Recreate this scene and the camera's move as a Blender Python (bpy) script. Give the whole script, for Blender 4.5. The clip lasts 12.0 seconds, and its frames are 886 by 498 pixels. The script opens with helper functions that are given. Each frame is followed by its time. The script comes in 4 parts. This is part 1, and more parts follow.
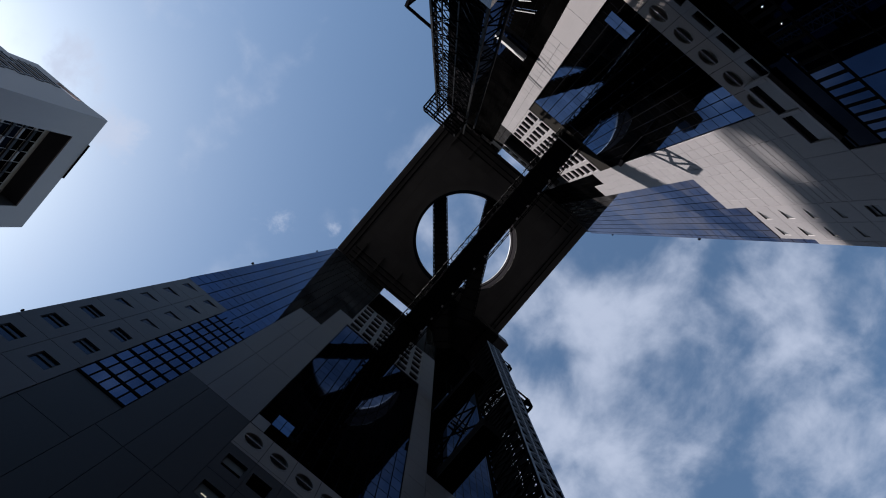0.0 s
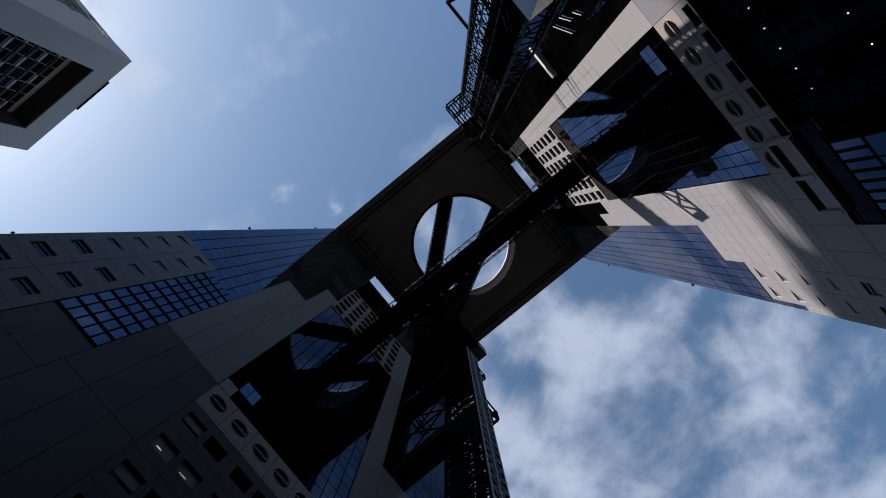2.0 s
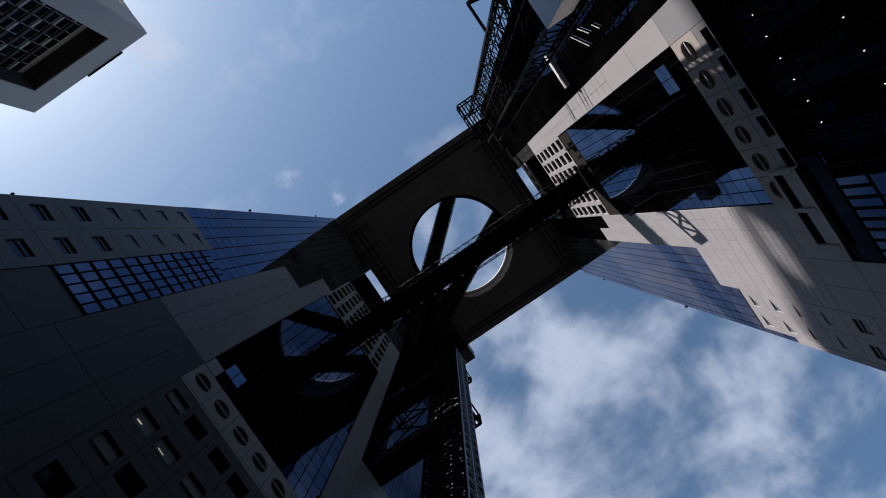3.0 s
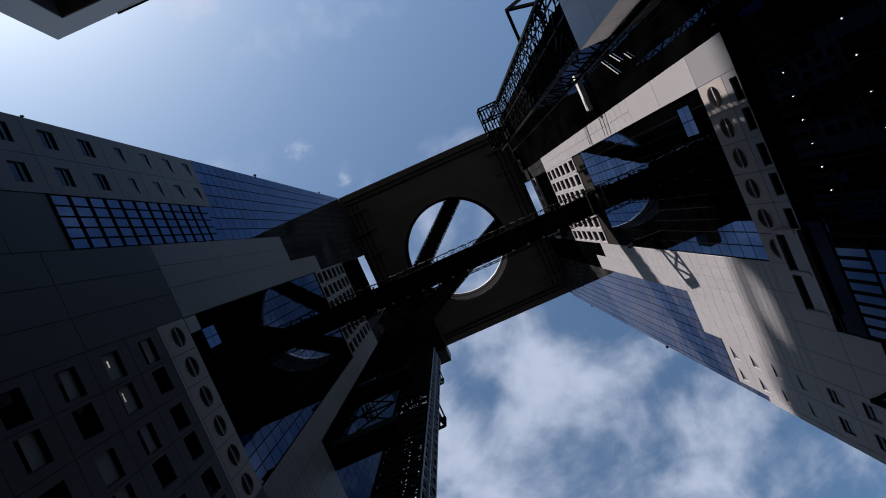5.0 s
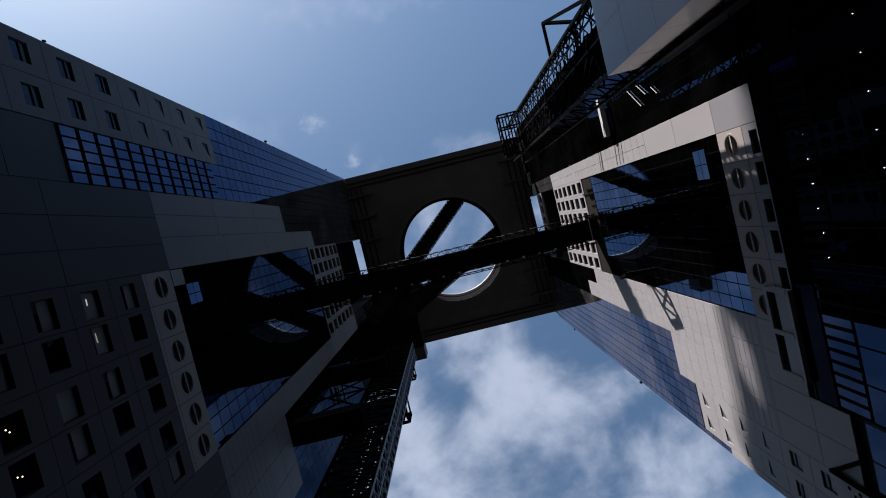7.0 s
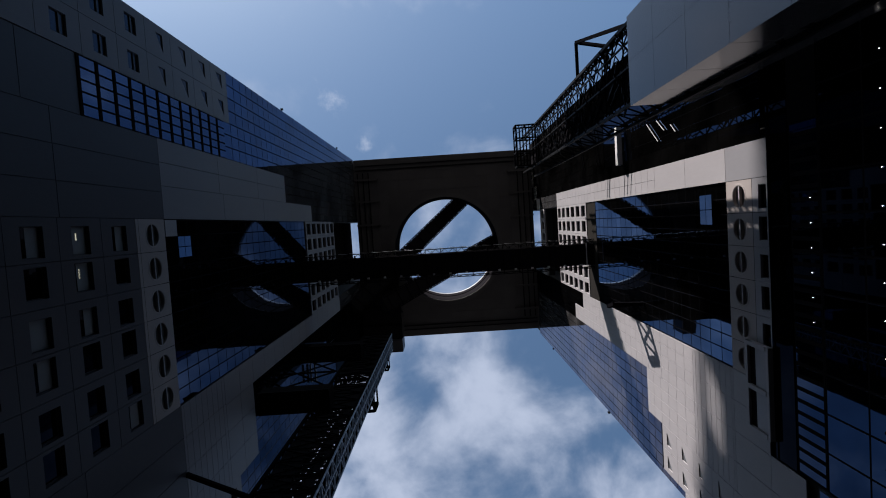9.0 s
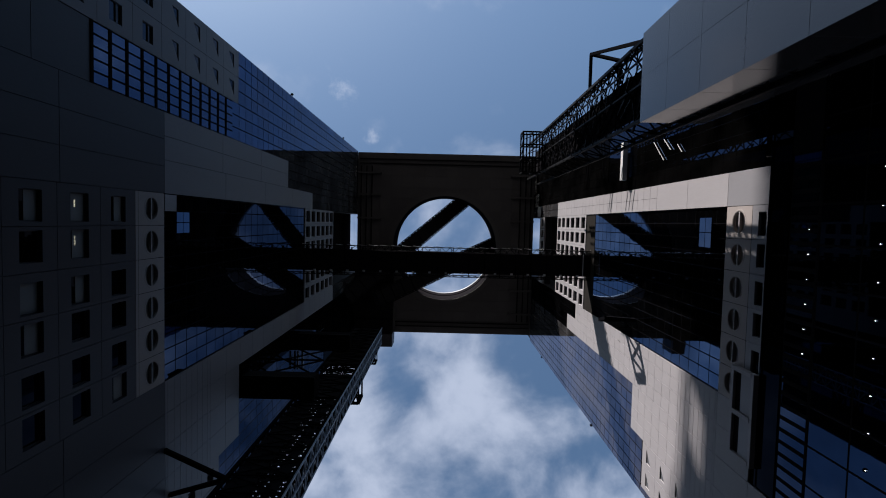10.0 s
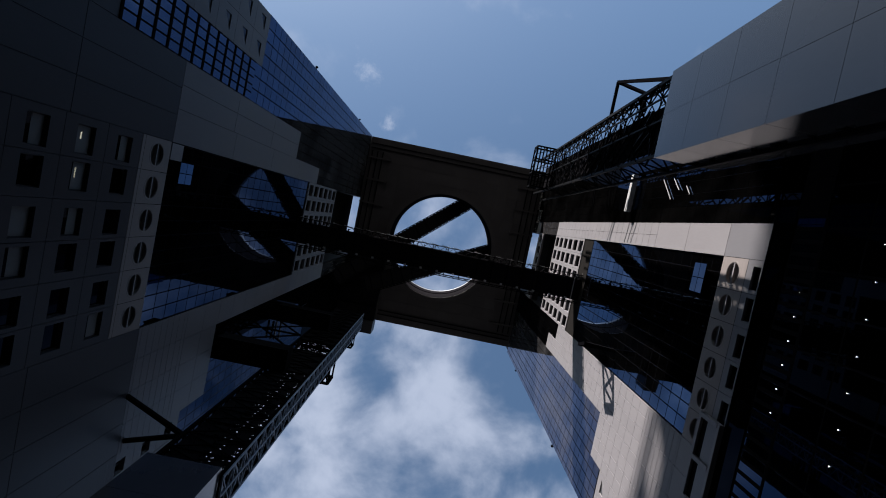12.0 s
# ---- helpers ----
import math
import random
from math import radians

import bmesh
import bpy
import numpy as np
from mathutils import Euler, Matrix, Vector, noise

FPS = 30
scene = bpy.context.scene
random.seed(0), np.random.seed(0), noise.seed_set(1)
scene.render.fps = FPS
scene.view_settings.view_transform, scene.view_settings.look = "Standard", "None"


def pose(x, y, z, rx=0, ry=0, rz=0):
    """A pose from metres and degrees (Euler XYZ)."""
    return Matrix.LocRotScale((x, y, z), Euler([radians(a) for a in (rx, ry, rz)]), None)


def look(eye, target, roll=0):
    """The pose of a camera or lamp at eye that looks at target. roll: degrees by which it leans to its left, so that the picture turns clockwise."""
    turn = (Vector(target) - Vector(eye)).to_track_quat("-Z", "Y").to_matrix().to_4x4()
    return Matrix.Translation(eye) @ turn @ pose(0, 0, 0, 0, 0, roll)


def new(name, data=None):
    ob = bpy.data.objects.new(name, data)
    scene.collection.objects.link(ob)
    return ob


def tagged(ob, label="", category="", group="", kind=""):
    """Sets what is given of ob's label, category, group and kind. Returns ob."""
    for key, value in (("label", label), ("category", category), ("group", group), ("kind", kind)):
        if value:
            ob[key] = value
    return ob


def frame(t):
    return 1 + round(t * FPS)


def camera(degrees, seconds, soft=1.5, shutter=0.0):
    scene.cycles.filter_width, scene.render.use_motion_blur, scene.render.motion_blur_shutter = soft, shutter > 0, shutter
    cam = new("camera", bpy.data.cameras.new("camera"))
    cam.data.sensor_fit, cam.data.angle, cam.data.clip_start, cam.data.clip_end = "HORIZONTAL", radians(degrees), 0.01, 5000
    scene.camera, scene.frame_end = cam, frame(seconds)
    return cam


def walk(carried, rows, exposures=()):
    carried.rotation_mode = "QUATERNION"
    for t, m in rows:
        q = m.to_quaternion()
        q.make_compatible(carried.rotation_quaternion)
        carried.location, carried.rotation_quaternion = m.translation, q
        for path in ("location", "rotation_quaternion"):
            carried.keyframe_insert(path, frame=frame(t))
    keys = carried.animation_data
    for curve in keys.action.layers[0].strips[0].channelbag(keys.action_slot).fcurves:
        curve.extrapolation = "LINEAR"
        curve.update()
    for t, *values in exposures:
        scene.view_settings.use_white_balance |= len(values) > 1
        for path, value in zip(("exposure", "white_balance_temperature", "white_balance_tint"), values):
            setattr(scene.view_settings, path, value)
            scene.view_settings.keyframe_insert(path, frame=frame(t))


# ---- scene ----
cam = camera(81.0, 12.0, soft=1.05)

# The eye stands at the origin; the plaza lies 1.6 m below it.
ROWS = [
    (0.0, pose(0, 0, 0, 177.529, -0.183, 49.702)),
    (1.0, pose(0, 0, 0, 177.541, -0.233, 44.468)),
    (2.0, pose(0, 0, 0, 177.542, -0.259, 39.287)),
    (3.0, pose(0, 0, 0, 177.531, -0.264, 34.148)),
    (4.0, pose(0, 0, 0, 177.507, -0.254, 29.044)),
    (5.0, pose(0, 0, 0, 177.469, -0.232, 23.963)),
    (6.0, pose(0, 0, 0, 177.419, -0.202, 18.898)),
    (7.0, pose(0, 0, 0, 177.357, -0.169, 13.839)),
    (8.0, pose(0, 0, 0, 177.284, -0.136, 8.776)),
    (9.0, pose(0, 0, 0, 177.204, -0.106, 3.701)),
    (10.0, pose(0, 0, 0, 177.119, -0.082, -1.397)),
    (11.0, pose(0, 0, 0, 177.031, -0.068, -6.526)),
    (12.0, pose(0, 0, 0, 176.946, -0.064, -11.695)),
]
walk(cam, ROWS, exposures=[(0.0, 1.75), (12.0, 1.75)])

# ---- sky and sun ----
SUN = Vector((-0.596, -1.17, 1.0)).normalized()
ELEV = math.asin(SUN.z)
AZIM = math.atan2(SUN.x, SUN.y)


# places on the cloud deck: two coordinates, radius, thickness
CLOUD_BANKS = (
    (0.04, 0.38, 0.16, 0.17), (-0.03, 0.40, 0.14, 0.15), (0.11, 0.36, 0.10, 0.08), (-0.16, 0.47, 0.17, 0.13), (-0.16, 0.35, 0.12, 0.12),
    (0.16, 0.53, 0.15, 0.13), (0.03, 0.52, 0.11, 0.12), (0.20, 0.82, 0.22, 0.14), (-0.10, 0.27, 0.12, 0.10), (0.42, 0.58, 0.18, 0.09),
    (0.20, 0.34, 0.11, -0.13), (0.11, 0.26, 0.10, -0.12), (0.07, 0.71, 0.13, -0.08), (-0.08, 0.55, 0.07, -0.09), (0.24, 0.47, 0.09, -0.08),
    (0.33, 0.44, 0.14, -0.10), (0.35, 0.76, 0.18, -0.08), (-0.16, 0.59, 0.10, -0.06), (-0.30, 0.33, 0.24, 0.22), (0.0, 0.10, 0.16, 0.06),
    # these two and (-0.30, 0.33) are added out of view, to brighten reflections
    (-0.24, 0.22, 0.12, 0.22), (0.36, 0.13, 0.08, 0.30),
)
CLOUD_TUFTS = ((-0.215, -0.285, 0.085, 0.37), (-0.19, -0.225, 0.07, 0.30), (-0.14, -0.162, 0.05, 0.52), (-0.275, -0.59, 0.12, 0.68), (-0.225, -0.74, 0.15, 0.60), (-0.42, -0.48, 0.06, 0.36))


def make_world():
    w = bpy.data.worlds.new("sky")
    w.use_nodes = True
    nt = w.node_tree
    n, l = nt.nodes, nt.links
    bg = n["Background"]
    sky = n.new("ShaderNodeTexSky")
    sky.sky_type, sky.sun_disc = "NISHITA", False
    sky.sun_elevation, sky.sun_rotation = ELEV, AZIM
    sky.air_density, sky.dust_density, sky.ozone_density = 1.0, 0.8, 1.6
    co = n.new("ShaderNodeTexCoord")
    # the cloud deck lies flat overhead: its place is the sky direction over its height
    sep = n.new("ShaderNodeSeparateXYZ")
    l.new(co.outputs["Generated"], sep.inputs[0])
    zz = math_node(nt, "MAXIMUM", sep.outputs[2], 0.06)
    u = math_node(nt, "DIVIDE", sep.outputs[0], zz)
    v = math_node(nt, "DIVIDE", sep.outputs[1], zz)
    uv = n.new("ShaderNodeCombineXYZ")
    l.new(u, uv.inputs[0])
    l.new(v, uv.inputs[1])

    def fbm(scale, detail, rough, offset):
        mp = n.new("ShaderNodeMapping")
        mp.inputs["Location"].default_value = offset
        l.new(uv.outputs[0], mp.inputs["Vector"])
        t = n.new("ShaderNodeTexNoise")
        t.inputs["Scale"].default_value, t.inputs["Detail"].default_value, t.inputs["Roughness"].default_value = scale, detail, rough
        t.inputs["Distortion"].default_value = 0.25
        l.new(mp.outputs[0], t.inputs["Vector"])
        return t.outputs["Fac"]

    big = fbm(4.6, 7.0, 0.54, (3.1, 1.7, 0.0))
    fine = fbm(10.0, 5.0, 0.55, (9.2, 4.4, 0.0))

    def bank(cu, cv, radius, amount):
        """One soft-edged bank of cloud (or, below nought, a rift) round a point of the deck."""
        dist = n.new("ShaderNodeVectorMath")
        dist.operation = "DISTANCE"
        dist.inputs[1].default_value = (cu, cv, 0.0)
        l.new(uv.outputs[0], dist.inputs[0])
        m = ramp(nt, dist.outputs["Value"], 0.0, radius)
        return math_node(nt, "MULTIPLY", math_node(nt, "SUBTRACT", 1.0, m), amount)

    def total(parts):
        s = parts[0]
        for p in parts[1:]:
            s = math_node(nt, "ADD", s, p)
        return s
    both = math_node(nt, "ADD", math_node(nt, "MULTIPLY", big, 0.75), math_node(nt, "MULTIPLY", fine, 0.25))
    both = math_node(nt, "ADD", math_node(nt, "MULTIPLY", math_node(nt, "SUBTRACT", both, 0.5), 1.7), 0.5)
    # the deck thickens towards +y and thins out towards the sun
    lean = ramp(nt, v, -0.20, 0.08)
    cover = math_node(nt, "ADD", both, math_node(nt, "MULTIPLY", math_node(nt, "SUBTRACT", lean, 1.0), 0.20))
    banks = total([bank(*b) for b in CLOUD_BANKS])
    cover = math_node(nt, "ADD", cover, banks)
    dens = ramp(nt, cover, 0.34, 0.84)
    # low clouds, out of view, are thinned to lessen the light on the walls
    far = math_node(nt, "SQRT", math_node(nt, "ADD", math_node(nt, "MULTIPLY", u, u), math_node(nt, "MULTIPLY", v, v)), 0.0)
    dens = math_node(nt, "MULTIPLY", dens, math_node(nt, "SUBTRACT", 1.0, ramp(nt, far, 1.0, 1.5)))
    # a few thin wisps elsewhere
    torn = fbm(15.0, 8.0, 0.70, (5.3, 2.2, 0.0))
    tufts = total([bank(*b) for b in CLOUD_TUFTS])
    wisp = math_node(nt, "MULTIPLY", ramp(nt, math_node(nt, "ADD", torn, math_node(nt, "SUBTRACT", tufts, 0.35)), 0.48, 0.85), 0.9)
    dens = math_node(nt, "MAXIMUM", dens, wisp)
    mix = n.new("ShaderNodeMix")
    mix.data_type = "RGBA"
    l.new(math_node(nt, "MULTIPLY", dens, 0.82), mix.inputs["Factor"])
    tone = n.new("ShaderNodeVectorMath")
    tone.operation = "MULTIPLY"
    tone.inputs[1].default_value = (0.797, 0.888, 0.897)
    l.new(sky.outputs[0], tone.inputs[0])
    l.new(tone.outputs[0], mix.inputs["A"])
    mix.inputs["B"].default_value = (3.20, 3.58, 4.50, 1.0)
    l.new(mix.outputs["Result"], bg.inputs["Color"])
    bg.inputs["Strength"].default_value = 0.053
    scene.world = w


def math_node(nt, op, a, b):
    m = nt.nodes.new("ShaderNodeMath")
    m.operation = op
    for i, v in enumerate((a, b)):
        if isinstance(v, (int, float)):
            m.inputs[i].default_value = v
        else:
            nt.links.new(v, m.inputs[i])
    return m.outputs[0]


def ramp(nt, value, lo, hi):
    m = nt.nodes.new("ShaderNodeMapRange")
    m.interpolation_type = "SMOOTHSTEP"
    m.inputs["From Min"].default_value, m.inputs["From Max"].default_value = lo, hi
    nt.links.new(value, m.inputs["Value"])
    return m.outputs["Result"]


make_world()
sun_data = bpy.data.lights.new("sun", "SUN")
sun_data.energy, sun_data.angle, sun_data.color = 5.0, radians(0.53), (1.0, 0.955, 0.93)
sun = new("sun", sun_data)
sun.matrix_world = look(SUN * 300, (0, 0, 0))


# ---- materials ----
def material(name, color, rough=0.6, metal=0.0, vary=0.12, scale=0.35, grain=6.0, bump=0.02, spec=0.5, per_object=0.0, streak=1.0):
    """Colour with broad stains, fine grain, and a slight step from piece to piece."""
    m = bpy.data.materials.new(name)
    m.use_nodes = True
    nt = m.node_tree
    n, l = nt.nodes, nt.links
    p = n["Principled BSDF"]
    p.inputs["Roughness"].default_value, p.inputs["Metallic"].default_value = rough, metal
    p.inputs["Specular IOR Level"].default_value = spec
    geo = n.new("ShaderNodeNewGeometry")
    mp = n.new("ShaderNodeMapping")
    mp.inputs["Scale"].default_value = (1.0, 1.0, streak)
    l.new(geo.outputs["Position"], mp.inputs["Vector"])
    a = n.new("ShaderNodeTexNoise")
    a.inputs["Scale"].default_value, a.inputs["Detail"].default_value = scale, 4.0
    b = n.new("ShaderNodeTexNoise")
    b.inputs["Scale"].default_value, b.inputs["Detail"].default_value = grain, 3.0
    l.new(mp.outputs[0], a.inputs["Vector"])
    l.new(mp.outputs[0], b.inputs["Vector"])
    s = math_node(nt, "ADD", math_node(nt, "MULTIPLY", a.outputs["Fac"], 1.3 * vary), math_node(nt, "MULTIPLY", b.outputs["Fac"], 0.7 * vary))
    if per_object:
        oi = n.new("ShaderNodeObjectInfo")
        s = math_node(nt, "ADD", s, math_node(nt, "MULTIPLY", oi.outputs["Random"], per_object))
    f = math_node(nt, "ADD", s, 1.0 - vary - per_object / 2)
    mul = n.new("ShaderNodeVectorMath")
    mul.operation = "SCALE"
    mul.inputs[0].default_value = color
    l.new(f, mul.inputs["Scale"])
    l.new(mul.outputs[0], p.inputs["Base Color"])
    r = math_node(nt, "ADD", math_node(nt, "MULTIPLY", a.outputs["Fac"], 0.2 * rough), 0.9 * rough)
    l.new(r, p.inputs["Roughness"])
    if bump:
        bp = n.new("ShaderNodeBump")
        bp.inputs["Strength"].default_value, bp.inputs["Distance"].default_value = 0.25, bump
        l.new(b.outputs["Fac"], bp.inputs["Height"])
        l.new(bp.outputs[0], p.inputs["Normal"])
    return m


def mirror_glass(name, color, wave=0.0022, rough=0.02, glance=0.8, haze=0.014):
    """Coated facade glass: a tinted mirror, each pane a little bowed and a little hazy."""
    m = bpy.data.materials.new(name)
    m.use_nodes = True
    nt = m.node_tree
    n, l = nt.nodes, nt.links
    n.remove(n["Principled BSDF"])
    g = n.new("ShaderNodeBsdfAnisotropic")
    g.inputs["Roughness"].default_value = rough
    # pale diffuse layer that stands in for mottled cloud reflections
    haze_coat = n.new("ShaderNodeBsdfDiffuse")
    haze_coat.inputs["Color"].default_value = (haze, haze * 0.95, haze * 0.97, 1)
    add = n.new("ShaderNodeMixShader")
    geo = n.new("ShaderNodeNewGeometry")
    oi = n.new("ShaderNodeObjectInfo")
    a = n.new("ShaderNodeTexNoise")
    a.inputs["Scale"].default_value, a.inputs["Detail"].default_value = 0.5, 1.0
    d = n.new("ShaderNodeTexNoise")
    d.inputs["Scale"].default_value, d.inputs["Detail"].default_value = 0.22, 7.0
    l.new(geo.outputs["Position"], a.inputs["Vector"])
    l.new(geo.outputs["Position"], d.inputs["Vector"])
    k = math_node(nt, "ADD", math_node(nt, "MULTIPLY", math_node(nt, "ADD", oi.outputs["Random"], geo.outputs["Random Per Island"]), 0.20), 0.80)
    mul = n.new("ShaderNodeVectorMath")
    mul.operation = "SCALE"
    mul.inputs[0].default_value = color
    l.new(k, mul.inputs["Scale"])
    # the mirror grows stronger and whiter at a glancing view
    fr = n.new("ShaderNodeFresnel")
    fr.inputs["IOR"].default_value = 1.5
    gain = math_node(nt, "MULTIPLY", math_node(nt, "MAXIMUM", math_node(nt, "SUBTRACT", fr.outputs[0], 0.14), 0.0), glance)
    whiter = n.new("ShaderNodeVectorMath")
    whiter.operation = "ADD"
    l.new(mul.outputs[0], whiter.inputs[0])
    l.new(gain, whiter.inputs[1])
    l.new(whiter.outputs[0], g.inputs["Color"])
    bp = n.new("ShaderNodeBump")
    bp.inputs["Strength"].default_value, bp.inputs["Distance"].default_value = 1.0, wave
    l.new(a.outputs["Fac"], bp.inputs["Height"])
    l.new(bp.outputs[0], g.inputs["Normal"])
    l.new(math_node(nt, "MULTIPLY", ramp(nt, d.outputs["Fac"], 0.2, 0.8), 0.3), add.inputs["Fac"])
    l.new(g.outputs[0], add.inputs[1])
    l.new(haze_coat.outputs[0], add.inputs[2])
    l.new(add.outputs[0], n["Material Output"].inputs["Surface"])
    return m


def glowing(name, color, strength):
    m = bpy.data.materials.new(name)
    m.use_nodes = True
    p = m.node_tree.nodes["Principled BSDF"]
    p.inputs["Base Color"].default_value = (*color, 1)
    p.inputs["Emission Color"].default_value = (*color, 1)
    p.inputs["Emission Strength"].default_value = strength
    return m


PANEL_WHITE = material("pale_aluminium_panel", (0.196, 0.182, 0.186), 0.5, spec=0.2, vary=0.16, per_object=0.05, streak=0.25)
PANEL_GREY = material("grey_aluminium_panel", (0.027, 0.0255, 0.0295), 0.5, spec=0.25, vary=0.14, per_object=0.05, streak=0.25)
PANEL_MID = material("mid_grey_panel", (0.132, 0.125, 0.131), 0.45, vary=0.12, per_object=0.05, streak=0.25)
# the pale panel again, darkened for the shade on the west tower
PANEL_SHADED = material("shaded_aluminium_panel", (0.128, 0.121, 0.127), 0.5, spec=0.2, vary=0.14, per_object=0.05, streak=0.25)
PANEL_CREAM = material("cream_stone_panel", (0.178, 0.148, 0.135), 0.6, vary=0.14, per_object=0.06, grain=3.0)
PANEL_BLOCK = material("service_block_panel", (0.086, 0.081, 0.082), 0.13, metal=0.5, bump=0.0, vary=0.14, per_object=0.05, streak=0.25)
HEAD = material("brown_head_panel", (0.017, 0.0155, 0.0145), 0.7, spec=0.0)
FROSTED_SUNLIT = material("sunlit_frosted_glass", (0.085, 0.082, 0.080), 0.35, vary=0.1)
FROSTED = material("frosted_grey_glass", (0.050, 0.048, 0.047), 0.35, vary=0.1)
JOINT = material("dark_joint", (0.05, 0.05, 0.055), 0.8)
# strongest here, where pale cloud reflection is put into the wall glass
GLASS = mirror_glass("blue_mirror_glass", (0.062, 0.102, 0.195), glance=0.62, haze=0.12)
GLASS_DULL = mirror_glass("dull_window_glass", (0.042, 0.055, 0.078), glance=0.3, haze=0.12)
GLASS_BRIGHT = mirror_glass("bright_mirror_glass", (0.10, 0.15, 0.245), glance=0.5, haze=0.003)
GLASS_DARK = mirror_glass("dark_mirror_glass", (0.04, 0.06, 0.105), 0.0018, glance=0.2, haze=0.004)
MULLION = material("dark_mullion", (0.018, 0.019, 0.022), 0.6, spec=0.12)
STEEL = material("dark_painted_steel", (0.0035, 0.0035, 0.0042), 0.65, spec=0.0, metal=0.0, vary=0.3, scale=1.2)
STEEL_TUBE = material("lighter_black_steel_tube", (0.0065, 0.0062, 0.0065), 0.45, spec=0.02, vary=0.4, scale=0.8)
STEEL_MID = material("grey_painted_steel", (0.10, 0.10, 0.105), 0.5, vary=0.3, scale=1.0)
STEEL_SHEEN = material("skylit_blue_grey_steel", (0.10, 0.13, 0.18), 0.45, vary=0.25, scale=1.0)
STEEL_PALE = material("pale_painted_steel", (0.36, 0.35, 0.345), 0.5, vary=0.15)
SOFFIT = material("bronze_soffit_panel", (0.068, 0.063, 0.062), 0.7, spec=0.05, vary=0.22, scale=0.2, per_object=0.1)
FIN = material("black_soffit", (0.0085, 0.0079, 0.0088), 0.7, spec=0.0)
CONCRETE = material("plaza_paving", (0.045, 0.044, 0.043), 0.85, vary=0.25, scale=0.08, grain=1.5)
WHITE_RENDER = material("white_hotel_panel", (0.265, 0.235, 0.238), 0.6, vary=0.1, streak=0.3)
PANE = mirror_glass("window_glass", (0.005, 0.0065, 0.010), 0.002, glance=0.1, haze=0.006)
MESH = material("blue_haze_mesh", (0.14, 0.165, 0.21), 0.6, spec=0.1, bump=0.0)
MESH.node_tree.nodes["Principled BSDF"].inputs["Alpha"].default_value = 0.62
GLOW = glowing("lamp_lens", (1.0, 0.97, 0.9), 3.0)
GLOW_SOFT = glowing("office_lamp", (1.0, 0.95, 0.75), 0.15)
GLOW_WARM = glowing("warm_lamp", (1.0, 0.72, 0.4), 3.0)


# ---- mesh helpers ----
def box(bm, x0, x1, y0, y1, z0, z1):
    v = [bm.verts.new((x, y, z)) for z in (z0, z1) for y in (y0, y1) for x in (x0, x1)]
    for f in ((0, 2, 3, 1), (4, 5, 7, 6), (0, 1, 5, 4), (2, 6, 7, 3), (0, 4, 6, 2), (1, 3, 7, 5)):
        bm.faces.new([v[i] for i in f])


def beam(bm, p, q, w, h=None):
    p, q = Vector(p), Vector(q)
    d = (q - p).normalized()
    a = d.cross(Vector((0, 0, 1)))
    if a.length < 0.05:
        a = Vector((1, 0, 0))
    a.normalize()
    b = d.cross(a) * ((h or w) / 2)
    a = a * (w / 2)
    c = [bm.verts.new(e + s * a + t * b) for e in (p, q) for s, t in ((-1, -1), (1, -1), (1, 1), (-1, 1))]
    for f in ((3, 2, 1, 0), (4, 5, 6, 7), (0, 1, 5, 4), (1, 2, 6, 5), (2, 3, 7, 6), (3, 0, 4, 7)):
        bm.faces.new([c[i] for i in f])


def mesh_of(name, bm, mat, smooth=False):
    bmesh.ops.recalc_face_normals(bm, faces=bm.faces)
    me = bpy.data.meshes.new(name)
    bm.to_mesh(me)
    bm.free()
    me.materials.append(mat)
    if smooth:
        for p in me.polygons:
            p.use_smooth = True
    return me


def part(name, bm, mat, parent=None, label="", kind=""):
    ob = new(name, mesh_of(name, bm, mat))
    if parent:
        ob.parent = parent
    return tagged(ob, label, kind=kind)


def piece(name, me, parent, loc, turn=None):
    ob = new(name, me)
    ob.parent = parent
    ob.matrix_basis = Matrix.Translation(loc) @ (turn or Matrix())
    return ob


def thing(name, label, category, group="", kind=""):
    return tagged(new(name), label, category, group, kind)


# ---- ground ----
# paving kept dark, to stand for ground in shade and limit bounce
bm = bmesh.new()
box(bm, -2500, 2500, -2500, 2500, -2.1, -1.6)
ground = tagged(part("ground", bm, CONCRETE), "dark paved plaza under the towers", "ground", kind="structure")

# plain walls added beyond the plaza, all under the eye's view, to cut skylight
SURROUND = material("dark_surround_wall", (0.04, 0.04, 0.044), 0.8, vary=0.3, scale=0.05)
for name, x0, x1, y0, y1, zt in (("backdrop_north", -160, 160, 90, 100, 89), ("backdrop_south", -160, 160, -72, -64, 60), ("backdrop_east", 150, 160, -64, 90, 146), ("backdrop_west", -160, -150, -64, 90, 146)):
    bm = bmesh.new()
    box(bm, x0, x1, y0, y1, -1.6, zt)
    tagged(part(name, bm, SURROUND), "plain dark walls added to cut low skylight", "buildings", kind="structure")


# ---- the two towers ----
PANEL_MESH = {}


